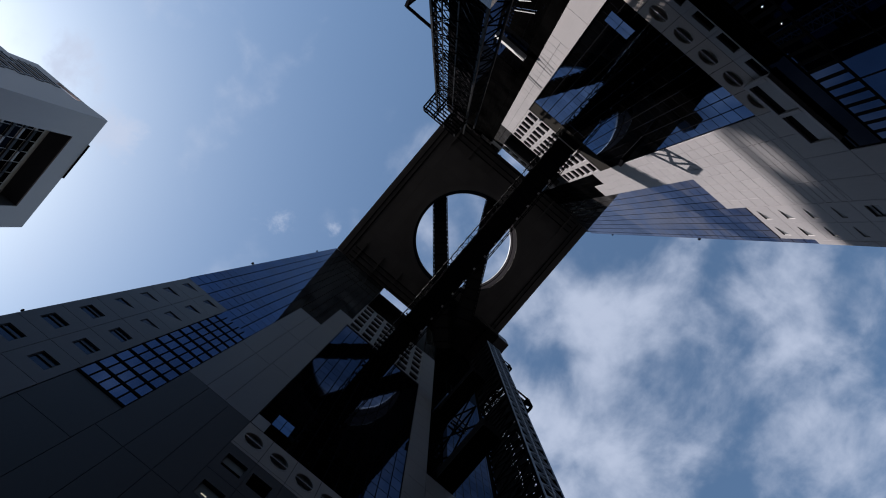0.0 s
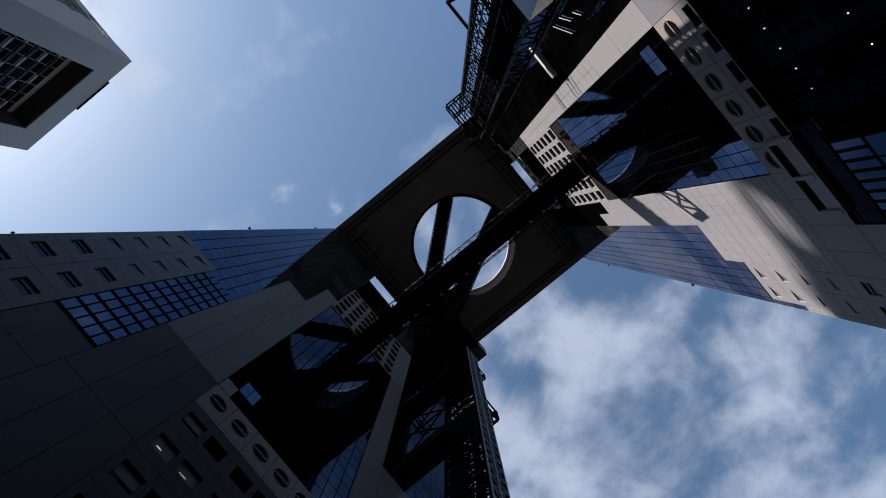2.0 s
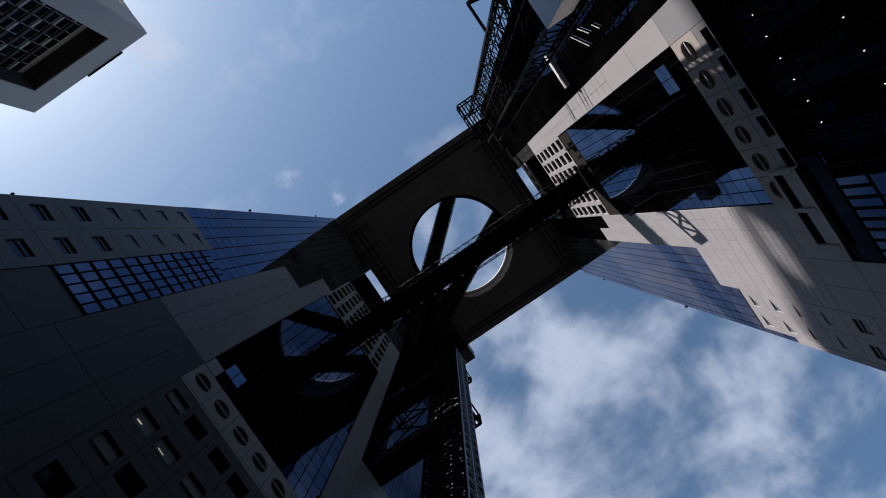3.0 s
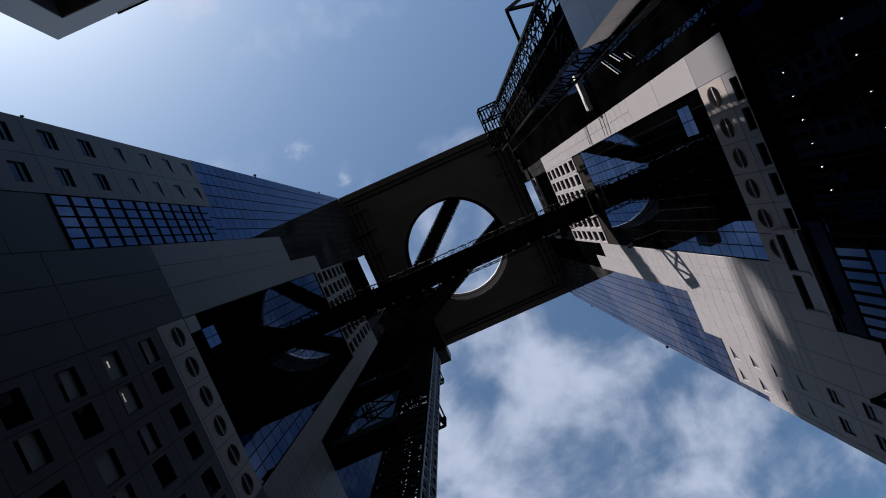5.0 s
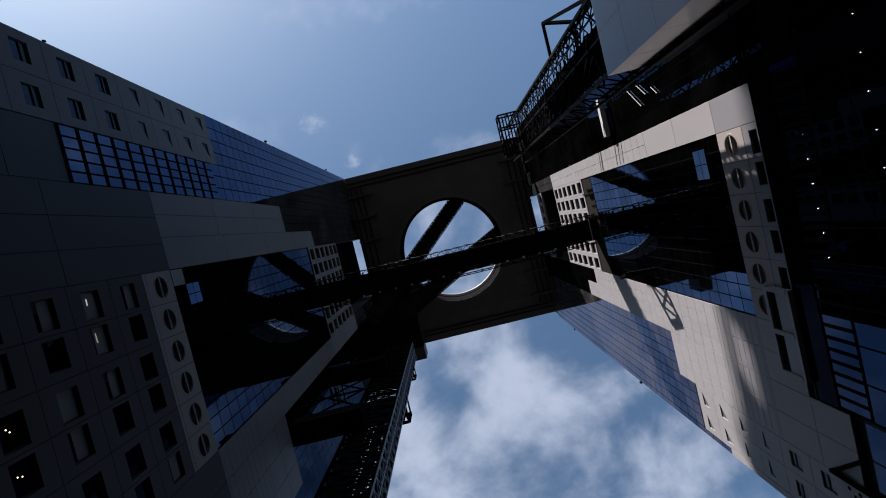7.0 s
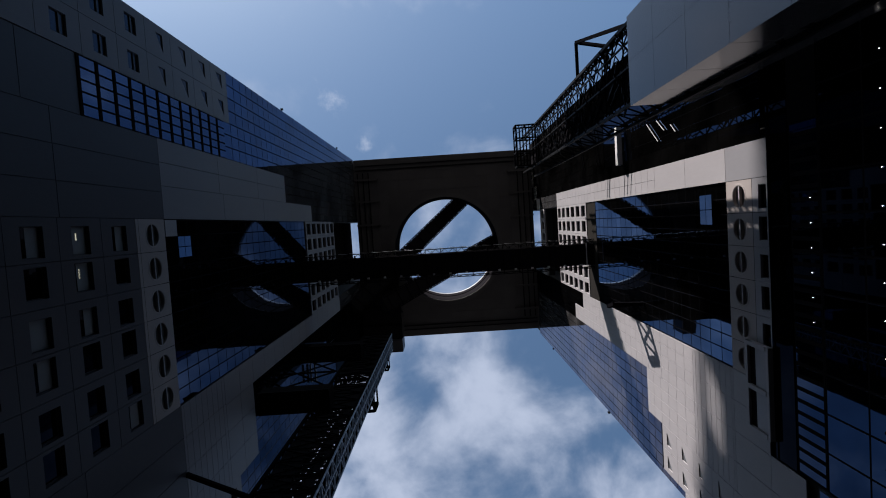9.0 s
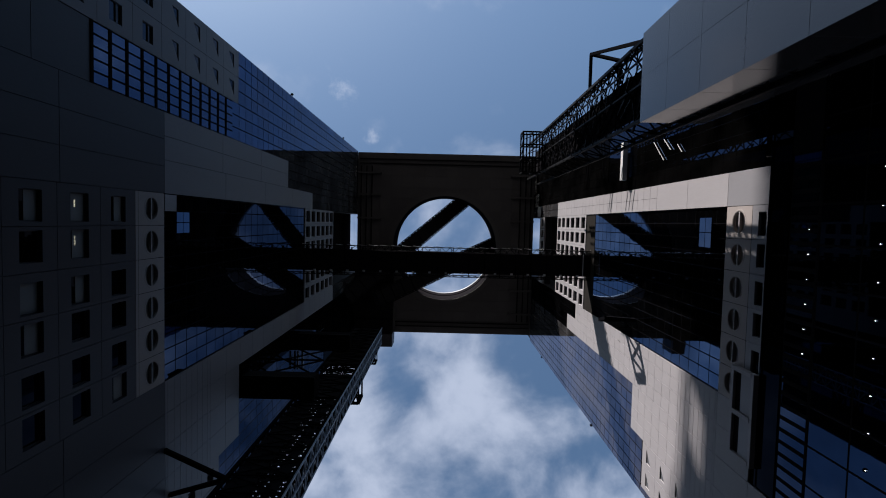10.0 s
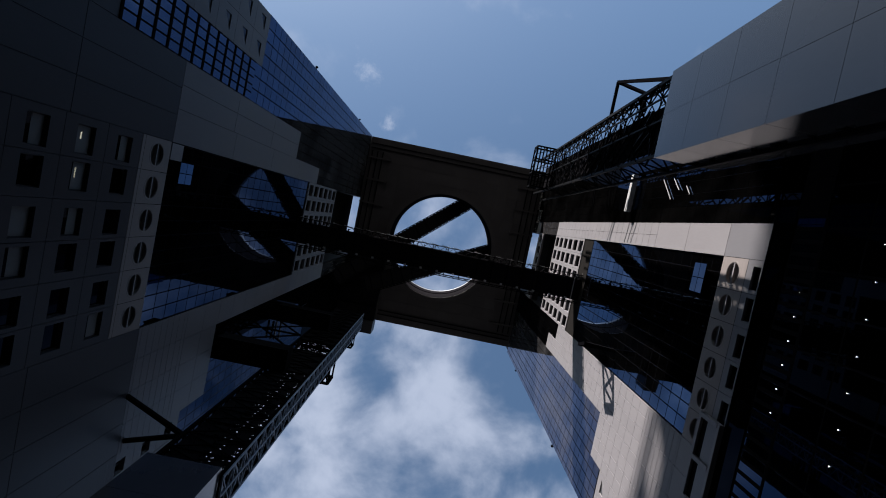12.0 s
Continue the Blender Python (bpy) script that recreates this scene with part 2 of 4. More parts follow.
def panel_mesh(w, h, mat, t=0.08):
    """A flat cladding panel, thin along x, with chamfered rims."""
    key = (round(w, 2), round(h, 2), mat.name)
    if key not in PANEL_MESH:
        bm = bmesh.new()
        c = 0.004 if t > 0.06 else 0.0015
        a, b = w / 2, h / 2
        rings = []
        for x, i in ((t / 2, 0), (t / 2 - c, 0), (-t / 2 + c, 0), (-t / 2, c)):
            rings.append([bm.verts.new((x, y, z)) for y, z in ((-a + i, -b + i), (a - i, -b + i), (a - i, b - i), (-a + i, b - i))])
        for p, q in zip(rings, rings[1:]):
            for k in range(4):
                bm.faces.new((p[k], p[(k + 1) % 4], q[(k + 1) % 4], q[k]))
        bm.faces.new(rings[-1])
        PANEL_MESH[key] = mesh_of("panel", bm, mat)
    return PANEL_MESH[key]


def holed(bm, w, h, y0, y1, z0, z1, x0, x1):
    """A slab from x0 (front) to x1 with an opening through it; reveals included."""
    out = ((-w / 2, -h / 2), (w / 2, -h / 2), (w / 2, h / 2), (-w / 2, h / 2))
    inn = ((y0, z0), (y1, z0), (y1, z1), (y0, z1))
    f = [[bm.verts.new((x, *p)) for p in ring] for ring, x in ((out, x0), (inn, x0), (inn, x1), (out, x1))]
    for a in range(4):
        p, q = f[a], f[(a + 1) % 4]
        for k in range(4):
            bm.faces.new((p[k], p[(k + 1) % 4], q[(k + 1) % 4], q[k]))


WINDOW_MESH = {}


def window(parent, side, xf, yc, zc, w, h, oy, oz, mat, pane_mat, depth=0.30, bar=False, name="window", blind=0.0):
    """A cladding panel with a recessed window: surround, frame, pane."""
    key = (round(w, 2), round(h, 2), oy, oz, mat.name, pane_mat.name, bar, side, blind)
    if key not in WINDOW_MESH:
        s = bmesh.new()
        holed(s, w - 0.04, h - 0.04, oy[0], oy[1], oz[0], oz[1], -side * 0.08, side * depth)
        fr = bmesh.new()
        k = 0.07
        box(fr, *sorted((side * (depth - 0.10), side * depth)), oy[0], oy[1], oz[0], oz[0] + k)
        box(fr, *sorted((side * (depth - 0.10), side * depth)), oy[0], oy[1], oz[1] - k, oz[1])
        box(fr, *sorted((side * (depth - 0.10), side * depth)), oy[0], oy[0] + k, oz[0] + k, oz[1] - k)
        box(fr, *sorted((side * (depth - 0.10), side * depth)), oy[1] - k, oy[1], oz[0] + k, oz[1] - k)
        if bar == "level":
            m = oz[0] + 0.62 * (oz[1] - oz[0])
            box(fr, *sorted((side * (depth - 0.12), side * depth)), oy[0] + k, oy[1] - k, m - 0.07, m + 0.07)
        elif bar:
            m = (oy[0] + oy[1]) / 2
            box(fr, *sorted((side * (depth - 0.12), side * depth)), m - 0.06, m + 0.06, oz[0] + k, oz[1] - k)
        pn = bmesh.new()
        box(pn, *sorted((side * (depth - 0.03), side * (depth + 0.02))), oy[0] + 0.01, oy[1] - 0.01, oz[0] + 0.01, oz[1] - 0.01)
        bl = None
        if blind:
            bl = bmesh.new()
            box(bl, *sorted((side * (depth - 0.05), side * (depth - 0.035))), oy[0] + k, oy[1] - k, oz[1] - k - blind * (oz[1] - oz[0]), oz[1] - k)
        WINDOW_MESH[key] = (mesh_of("surround", s, mat), mesh_of("window_frame", fr, PANEL_GREY), mesh_of("pane", pn, pane_mat), mesh_of("blind", bl, BLIND) if bl else None)
    a, b, c, d = WINDOW_MESH[key]
    w0 = piece(name, a, parent, (xf, yc, zc))
    piece("window_frame", b, w0, (0, 0, 0))
    piece("pane", c, w0, (0, 0, 0))
    if d:
        piece("blind", d, w0, (0, 0, 0))
    return w0


SLIT_MESH = {}


def slit_window(parent, side, xf, yc, zc, w, h, mat, drop):
    """A cladding panel with a wedge-shaped slit that narrows away from the tower's corner."""
    key = (side, drop, round(w, 2))
    if key not in SLIT_MESH:
        a, z = 0.82, 0.80
        inn = [(-side * a, z - 0.07), (side * a, z - drop), (side * a, z), (-side * a, z)]
        out = [(-side * w / 2, -h / 2), (side * w / 2, -h / 2), (side * w / 2, h / 2), (-side * w / 2, h / 2)]
        out = [(y * (1 - 0.04 / w), q * (1 - 0.04 / h)) for y, q in out]
        s = bmesh.new()
        f = [[s.verts.new((x, *p)) for p in ring] for ring, x in ((out, -side * 0.08), (inn, -side * 0.08), (inn, side * 0.25), (out, side * 0.25))]
        for n in range(4):
            p, q = f[n], f[(n + 1) % 4]
            for m in range(4):
                s.faces.new((p[m], p[(m + 1) % 4], q[(m + 1) % 4], q[m]))
        pn = bmesh.new()
        q = [[pn.verts.new((side * x, *p)) for p in inn] for x in (0.02, 0.06)]
        pn.faces.new(q[0])
        pn.faces.new(q[1])
        for m in range(4):
            pn.faces.new((q[0][m], q[0][(m + 1) % 4], q[1][(m + 1) % 4], q[1][m]))
        # side picks the pane: matte grey in sun, mirror glass in shade
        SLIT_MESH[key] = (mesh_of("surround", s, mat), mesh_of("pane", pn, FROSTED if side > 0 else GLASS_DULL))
    m = SLIT_MESH[key]
    w0 = piece("window", m[0], parent, (xf, yc, zc))
    piece("pane", m[1], w0, (0, 0, 0))


BLIND = material("pale_roller_blind", (0.13, 0.128, 0.124), 0.8)


def clad(parent, side, xf, y0, y1, z0, z1, mat, cw=3.05, ch=4.4):
    """Panels over a rectangle of wall, with open joints between."""
    ny, nz = max(1, round((y1 - y0) / cw)), max(1, round((z1 - z0) / ch))
    w, h = (y1 - y0) / ny, (z1 - z0) / nz
    me = panel_mesh(w - 0.045, h - 0.045, mat)
    turn = Matrix() if side > 0 else Matrix.Rotation(math.pi, 4, "Z")
    for i in range(ny):
        for k in range(nz):
            piece("cladding_panel", me, parent, (xf - side * 0.04, y0 + (i + 0.5) * w, z0 + (k + 0.5) * h), turn)


def glaze(parent, side, xf, regions, mat, limit, pw=1.53, ph=2.2, gap=0.13, near=96.0, rear=None):
    """Curtain wall: the nearer panes are pieces, the higher ones one joined mesh."""
    rng = random.Random(int(abs(xf) * 10))
    far = bmesh.new()
    count = 0
    for y0, y1, z0, z1 in regions:
        ny, nz = max(1, round((y1 - y0) / pw)), max(1, round((z1 - z0) / ph))
        w, h = (y1 - y0) / ny, (z1 - z0) / nz
        me = panel_mesh(w - gap, h - gap, mat, 0.05)
        for k in range(nz):
            for i in range(ny):
                yc, zc = y0 + (i + 0.5) * w, z0 + (k + 0.5) * h
                ry, rz = rng.gauss(0, 0.0006), rng.gauss(0, 0.0006)
                if zc < near and count < limit:
                    turn = Matrix.Rotation(rz + (0 if side > 0 else math.pi), 4, "Z") @ Matrix.Rotation(ry, 4, "Y")
                    piece("glass_pane", me, parent, (xf + side * 0.013, yc, zc), turn)
                    count += 1
                else:
                    a, b = (w - gap) / 2, (h - gap) / 2
                    x = xf - side * 0.012
                    q = [far.verts.new((x + rz * u + ry * v, yc + u, zc + v)) for u, v in ((-a, -b), (a, -b), (a, b), (-a, b))]
                    q2 = [far.verts.new((p.co.x + side * 0.04, p.co.y, p.co.z)) for p in q]
                    far.faces.new(q if side < 0 else q[::-1])
                    for j in range(4):
                        far.faces.new((q[j], q[(j + 1) % 4], q2[(j + 1) % 4], q2[j]))
    part("upper_glazing", far, mat, parent, "", "stuff")
    back = bmesh.new()
    for y0, y1, z0, z1 in regions:
        box(back, *sorted((xf + side * 0.005, xf + side * 0.06)), y0 + 0.002, y1 - 0.002, z0 + 0.002, z1 - 0.002)
    part("mullion_grid", back, rear or MULLION, parent, "", "stuff")


def round_window(parent, side, xf, yc, zc, me):
    w0 = piece("round_window", me[0], parent, (xf, yc, zc))
    piece("pane", me[1], w0, (0, 0, 0))
    piece("glazing_bar", me[2], w0, (0, 0, 0))


def round_window_meshes(side, w, h, r=0.98):
    n = 40
    bm = bmesh.new()
    q0 = math.atan2(h, w)
    ang = sorted([2 * math.pi * (i + 0.5) / n for i in range(n)] + [q0, math.pi - q0, math.pi + q0, 2 * math.pi - q0])
    n = len(ang)

    def sq(a):
        c, s = math.cos(a), math.sin(a)
        k = min((w / 2) / max(abs(c), 1e-6), (h / 2) / max(abs(s), 1e-6))
        return c * k, s * k
    rings = [[bm.verts.new((-side * 0.08, *sq(a))) for a in ang]]
    for x, q in ((-0.08, r * 1.20), (-0.095, r * 1.19), (-0.095, r * 1.08), (-0.07, r), (0.30, r)):
        rings.append([bm.verts.new((side * x, q * math.cos(a), q * math.sin(a))) for a in ang])
    for p, q in zip(rings, rings[1:]):
        for i in range(n):
            bm.faces.new((p[i], p[(i + 1) % n], q[(i + 1) % n], q[i]))
    a = mesh_of("round_window", bm, PANEL_CREAM)
    bm = bmesh.new()
    bm.faces.new([bm.verts.new((side * 0.22, r * math.cos(t), r * math.sin(t))) for t in ang])
    # paler pane on the sunlit tower: its light is in the colour
    b = mesh_of("pane", bm, FROSTED_SUNLIT if side > 0 else FROSTED)
    bm = bmesh.new()
    box(bm, *sorted((side * -0.06, side * 0.20)), -r * 0.985, r * 0.985, -0.08, 0.08)
    return a, b, mesh_of("glazing_bar", bm, PANEL_WHITE)


def wall_block(bm, side, xf, d0, d1, y0, y1, z0, z1):
    box(bm, *sorted((xf + side * d0, xf + side * d1)), y0, y1, z0, z1)


DEEP = 0.10
ROOF = 171.0
DECK = 156.0


def tower(name, label, side, xf):
    t = thing(name, label, "tower", "pair of towers")
    right = side > 0
    ya, yb = -20.65, 34.95 if right else 34.1
    ra, rb = (-2.2, 15.7) if right else (-2.1, 15.6)
    lo, hi, top = (49.5, 98.3, 123.0) if right else (48.2, 97.2, 121.8)
    foot = 43.2 if right else -1.6
    head = 5.6 if right else 0.02
    # core, then the outer skin round the recess
    blocks = [("core", 2.0, 34.0, ya, yb, -1.6, top), ("core", 2.0, 34.0, ya, ra, top, ROOF), ("core", 2.0, 34.0, rb, yb, top, ROOF), ("core", 4.8, 34.0, ra, rb, top, ROOF), ("wall", 0.5, 2.0, ya, ra, foot, ROOF), ("wall", 0.5, 2.0, rb, yb, foot, ROOF), ("wall", DEEP + 0.08, 2.0, ra, rb, lo, hi), ("wall", 0.5, 2.0, ra, rb, foot, lo), ("wall", 0.5, 2.0, ra, rb, hi, top)]
    if right:
        blocks.append(("wall", 0.5, 2.0, 21.7, yb, -1.6, foot))
    for nm, d0, d1, y0, y1, z0, z1 in blocks:
        bm = bmesh.new()
        wall_block(bm, side, xf, d0, d1, y0, y1, z0, z1)
        part(nm, bm, MULLION, t)
    # returns of the shallow recess
    bm = bmesh.new()
    wall_block(bm, side, xf, 0.02, DEEP - 0.02, ra, ra + 0.06, lo, hi - head)
    part("recess_return", bm, GLASS_DARK, t)
    # flat upright band stands in for the soffit of a deeper recess
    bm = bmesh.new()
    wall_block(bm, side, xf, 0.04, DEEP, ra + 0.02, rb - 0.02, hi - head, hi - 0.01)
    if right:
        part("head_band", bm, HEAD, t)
    else:
        bm.free()
    # black sheet added to darken the back of the slot above the windows
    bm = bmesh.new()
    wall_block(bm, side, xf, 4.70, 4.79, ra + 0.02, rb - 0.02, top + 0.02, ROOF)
    part("slot_dark_sheet", bm, FIN, t)
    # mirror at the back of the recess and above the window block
    # darker glass on the west puts its dimmer reflections into the colour
    glaze(t, side, xf + side * DEEP, [(ra + 0.1, rb - 0.05, lo, hi - head)], GLASS_BRIGHT if right else GLASS_DARK, 150, 1.49, 2.2, 0.12, rear=STEEL)
    if right:
        # darker copy of the wall glass, for the mirrored deck and shaft
        glaze(t, side, xf, [(-20.6, -7.3, 44, 86.0), (rb, 18.7, 103.7, DECK), (18.7, 21.8, 110.2, DECK)], GLASS_DARK, 100, 1.53, 2.2, 0.06, rear=STEEL)
        flush = [(-5.4, ra, top, DECK), (21.8, 28.0, 71.5, DECK), (28.0, 34.1, 67.4, DECK), (34.1, yb, 61.0, DECK)]
    else:
        flush = [(ya, -14.2, 65.5, DECK), (-14.2, -9.6, 63.6, DECK), (-9.6, -5.2, 86.3, DECK), (-5.2, ra, 102.4, DECK), (rb, 18.9, 122.4, DECK)]
        # dark glass again, tinted for the dim reflections on this side
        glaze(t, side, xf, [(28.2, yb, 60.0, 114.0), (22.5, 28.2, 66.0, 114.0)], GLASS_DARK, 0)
    glaze(t, side, xf, flush, GLASS, 280, 1.53, 2.2, rear=FIN)
    # four panes of the mirror, tilted just so that they reflect blue sky
    vw, vh, vy, vz, tilt = (1.46, 1.62, 0.33, 53.3, radians(8.3)) if right else (0.98, 1.45, 0.6, 51.5, radians(5.0))
    tilted = panel_mesh(vw, vh, GLASS_BRIGHT, 0.05)
    for dy in (-vw / 2 - 0.04, vw / 2 + 0.04):
        for dz in (-vh / 2 - 0.05, vh / 2 + 0.05):
            piece("vent_pane", tilted, t, (xf - side * 0.14 + math.sin(side * tilt) * dz, vy + dy, vz + dz), Matrix.Rotation(side * tilt, 4, "Y") @ Matrix.Rotation(0.0 if right else math.pi, 4, "Z"))
    # window block over the recess
    n = 6
    w, h = (rb - ra) / n, (top - hi) / 6
    for i in range(n):
        for k in range(6):
            window(t, side, xf, ra + (i + 0.5) * w, hi + (k + 0.5) * h, w, h, (-1.05, 1.05), (-1.4, 1.4), PANEL_WHITE if right else PANEL_SHADED, GLASS if (i * 5 + k * 3) % 4 == 0 else PANE, 0.35)
    # round windows below the recess
    zr = lo - 2.05 if right else lo - 2.1
    me = round_window_meshes(side, w - 0.05, 4.05)
    for i in range(n):
        round_window(t, side, xf, ra + (i + 0.5) * w, zr, me)
    return t


east = tower("office_tower", "mirror-glass tower with sunlit pale aluminium panels", 1, 27.0)
XE = 27.0
clad(east, 1, XE, -5.4, -2.2, 66.0, 123.0, PANEL_WHITE, 1.6, 2.2)
clad(east, 1, XE, -5.4, -2.2, 49.5, 66.0, PANEL_WHITE, 3.2, 8.2)
clad(east, 1, XE, -5.4, -2.2, 43.2, 49.5, PANEL_MID, 3.2, 6.3)
clad(east, 1, XE, 15.7, 18.7, 57.7, 103.7, PANEL_WHITE, 1.5, 2.2)
clad(east, 1, XE, 18.7, 21.8, 57.7, 110.2, PANEL_WHITE, 1.55, 2.2)
clad(east, 1, XE, 21.8, 28.0, 57.7, 71.5, PANEL_WHITE, 1.55, 2.3)
clad(east, 1, XE, 15.7, 28.0, 44.0, 49.5, PANEL_WHITE, 3.1, 5.5)
clad(east, 1, XE, 21.8, 28.0, 39.6, 44.0, PANEL_WHITE, 3.1, 4.4)
glaze(east, 1, XE, [(21.8, 34.0, 22.0, 38.3)], GLASS_DARK, 60, 3.05, 4.1, 0.2)


def ribbed(parent, side, xf, y0, y1, z0, z1, mat, n=8):
    """Panels with raised level ribs."""
    clad(parent, side, xf, y0, y1, z0, z1, mat, 3.1, z1 - z0)
    bm = bmesh.new()
    box(bm, *sorted((-side * 0.014, side * 0.04)), -(y1 - y0) / 2, (y1 - y0) / 2, -0.13, 0.13)
    me = mesh_of("rib", bm, mat)
    for i in range(n):
        piece("rib", me, parent, (xf - side * 0.083, (y0 + y1) / 2, z0 + (i + 0.5) * (z1 - z0) / n))


ribbed(east, 1, XE, 15.7, 28.0, 49.5, 57.7, PANEL_WHITE)
FLOOR = 4.4
clad(east, 1, XE, 34.12, 34.95, 22.0, 61.0, PANEL_WHITE, 0.83, 4.2)
for k in range(6):
    zc = 64.9 - k * 4.2
    for yc in (29.53, 32.58):
        slit_window(east, 1, XE, yc, zc, 3.05, 4.2, PANEL_WHITE, (1.4, 1.4, 1.1, 0.8)[k]) if k < 4 else window(east, 1, XE, yc, zc, 3.05, 4.2, (-0.8, 0.8), (-0.8, 0.8), PANEL_WHITE, FROSTED, 0.12, "level")
# unseen black bracket truss off the mirror, placed to cast its panel shadow
for name, w, ends in (("bracket_boom", 0.48, (((26.95, 13.7, 76.3), (23.4, 13.7, 76.0)), ((26.95, 12.9, 71.8), (23.4, 12.9, 73.1)), ((23.4, 13.7, 76.0), (23.4, 12.9, 73.1)))),
                      ("bracket_brace", 0.2, (((26.95, 13.7, 76.0), (25.3, 13.0, 72.6)), ((25.3, 13.0, 72.6), (24.6, 13.7, 75.8)), ((24.6, 13.7, 75.8), (23.7, 12.9, 73.3)), ((25.9, 13.6, 75.8), (24.4, 12.9, 73.0))))):
    for p, q in ends:
        bm = bmesh.new()
        beam(bm, p, q, w)
        part(name, bm, STEEL, east)
# windows beneath the round ones, half hidden by the dark eave
for i in range(6):
    yc = -2.2 + (i + 0.5) * 17.9 / 6
    o = (-0.9, 1.15) if i % 2 == 0 else (-1.15, 0.9)
    window(east, 1, XE, yc, 44.3, 17.9 / 6, 2.15, o, (-0.9, 0.2), PANEL_MID, PANE, 0.2)
# pale loggia frame beside the round windows
log = part("loggia", bmesh.new(), PANEL_GREY, east, "pale projecting window frame")
bm = bmesh.new()
for y in (12.2, 16.1, 19.9):
    box(bm, 26.45, 26.9, y, y + 0.38, 43.6, 46.6)
for z in (43.2, 46.2):
    box(bm, 26.47, 26.9, 12.2, 20.28, z, z + 0.34)
log.data = mesh_of("loggia", bm, PANEL_WHITE)
bm = bmesh.new()
for y in (12.75, 16.65):
    box(bm, 26.72, 26.88, y - 0.16, y + 3.34, 45.25, 46.2)
part("pane", bm, FIN, log)
bm = bmesh.new()
for y in (12.75, 16.65):
    box(bm, 26.62, 26.88, y - 0.16, y + 3.34, 43.55, 45.24)
part("apron", bm, PANEL_MID, log)

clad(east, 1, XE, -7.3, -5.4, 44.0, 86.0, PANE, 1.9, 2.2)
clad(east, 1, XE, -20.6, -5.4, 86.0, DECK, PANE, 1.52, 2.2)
# stepped pale panels just under the deck
for y0, y1, z0, z1 in ((-5.2, -2.2, 144.5, 149.5), (-9.0, -5.2, 148.0, 153.5), (-16.0, -9.0, 152.5, 155.9)):
    clad(east, 1, XE, y0, y1, z0, z1, PANEL_WHITE, 3.1, 5.5)
bm = bmesh.new()
wall_block(bm, 1, XE, 0.5, 2.0, -2.2, 15.7, 139.0, 144.5)
part("wall", bm, MULLION, east)
for i in range(6):
    window(east, 1, XE, -2.2 + (i + 0.5) * 17.9 / 6, 141.75, 17.9 / 6, 5.5, (-0.98, 0.98), (-1.6, 1.2), PANEL_WHITE, PANE, 0.35)

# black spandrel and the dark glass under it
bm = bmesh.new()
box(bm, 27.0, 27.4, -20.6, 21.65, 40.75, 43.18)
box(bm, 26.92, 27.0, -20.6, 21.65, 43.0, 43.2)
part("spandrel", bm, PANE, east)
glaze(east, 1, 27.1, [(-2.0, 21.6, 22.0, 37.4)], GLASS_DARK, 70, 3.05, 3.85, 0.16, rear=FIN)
# near-black panes and panels on this stretch keep sky reflections out
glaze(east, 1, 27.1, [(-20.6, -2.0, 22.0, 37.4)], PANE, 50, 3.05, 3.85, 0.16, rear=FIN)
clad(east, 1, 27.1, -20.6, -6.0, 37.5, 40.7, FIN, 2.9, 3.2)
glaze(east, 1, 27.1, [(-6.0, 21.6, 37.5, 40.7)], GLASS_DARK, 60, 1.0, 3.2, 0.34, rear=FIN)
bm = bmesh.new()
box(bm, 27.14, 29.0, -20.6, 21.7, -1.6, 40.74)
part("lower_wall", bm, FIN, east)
lens = bmesh.new()
bmesh.ops.create_cone(lens, cap_ends=True, segments=12, radius1=0.019, radius2=0.016, depth=0.06)
lens_me = mesh_of("lamp_lens", lens, GLOW)
bm = bmesh.new()
bmesh.ops.create_cone(bm, cap_ends=True, segments=12, radius1=0.13, radius2=0.13, depth=0.10)
can_me = mesh_of("lamp_can", bm, FIN)
for z, y0, step, count in ((38.45, -0.19, 1.863, 6), (32.13, -13.69, 2.391, 14)):
    for i in range(count):
        lamp = thing("downlight", "small lit round lamp on the dark glass wall", "lamp", "row of lamps on the glass wall")
        lamp.matrix_basis = Matrix.Translation((27.04, y0 + i * step, z)) @ Matrix.Rotation(math.pi, 4, "X")
        piece("lamp_can", can_me, lamp, (0.02, 0, -0.04))
        piece("lamp_lens", lens_me, lamp, (0, 0, 0.03))

west = tower("office_tower", "shaded mirror-glass tower with grey aluminium panels", -1, -26.0)
XW = -26.0
clad(west, -1, XW, -2.1, 15.6, 43.62, 44.05, PANEL_CREAM, 2.95, 0.43)
# pale panel laid on the mirror as the reflection of sunlit panels opposite
clad(west, -1, XW, -2.05, -0.45, 48.25, 50.4, PANEL_WHITE, 1.6, 2.15)
clad(west, -1, XW, -9.6, -5.2, 48.2, 86.3, PANEL_SHADED, 2.2, 12.7)
clad(west, -1, XW, -5.2, -2.1, 48.2, 102.4, PANEL_SHADED, 3.1, 13.5)
clad(west, -1, XW, 15.6, 18.9, 57.7, 122.4, PANEL_SHADED, 3.3, 4.4)
clad(west, -1, XW, 18.9, 28.2, 57.7, 66.0, PANEL_SHADED, 3.1, 4.15)
ribbed(west, -1, XW, 15.6, 28.2, 48.2, 57.7, PANEL_SHADED)
# lower west cladding and window surrounds: that side's shade is in the grey
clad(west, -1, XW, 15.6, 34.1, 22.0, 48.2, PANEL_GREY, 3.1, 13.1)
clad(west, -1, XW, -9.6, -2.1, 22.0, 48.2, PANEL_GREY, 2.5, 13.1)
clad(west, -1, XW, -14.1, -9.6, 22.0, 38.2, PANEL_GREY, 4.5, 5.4)
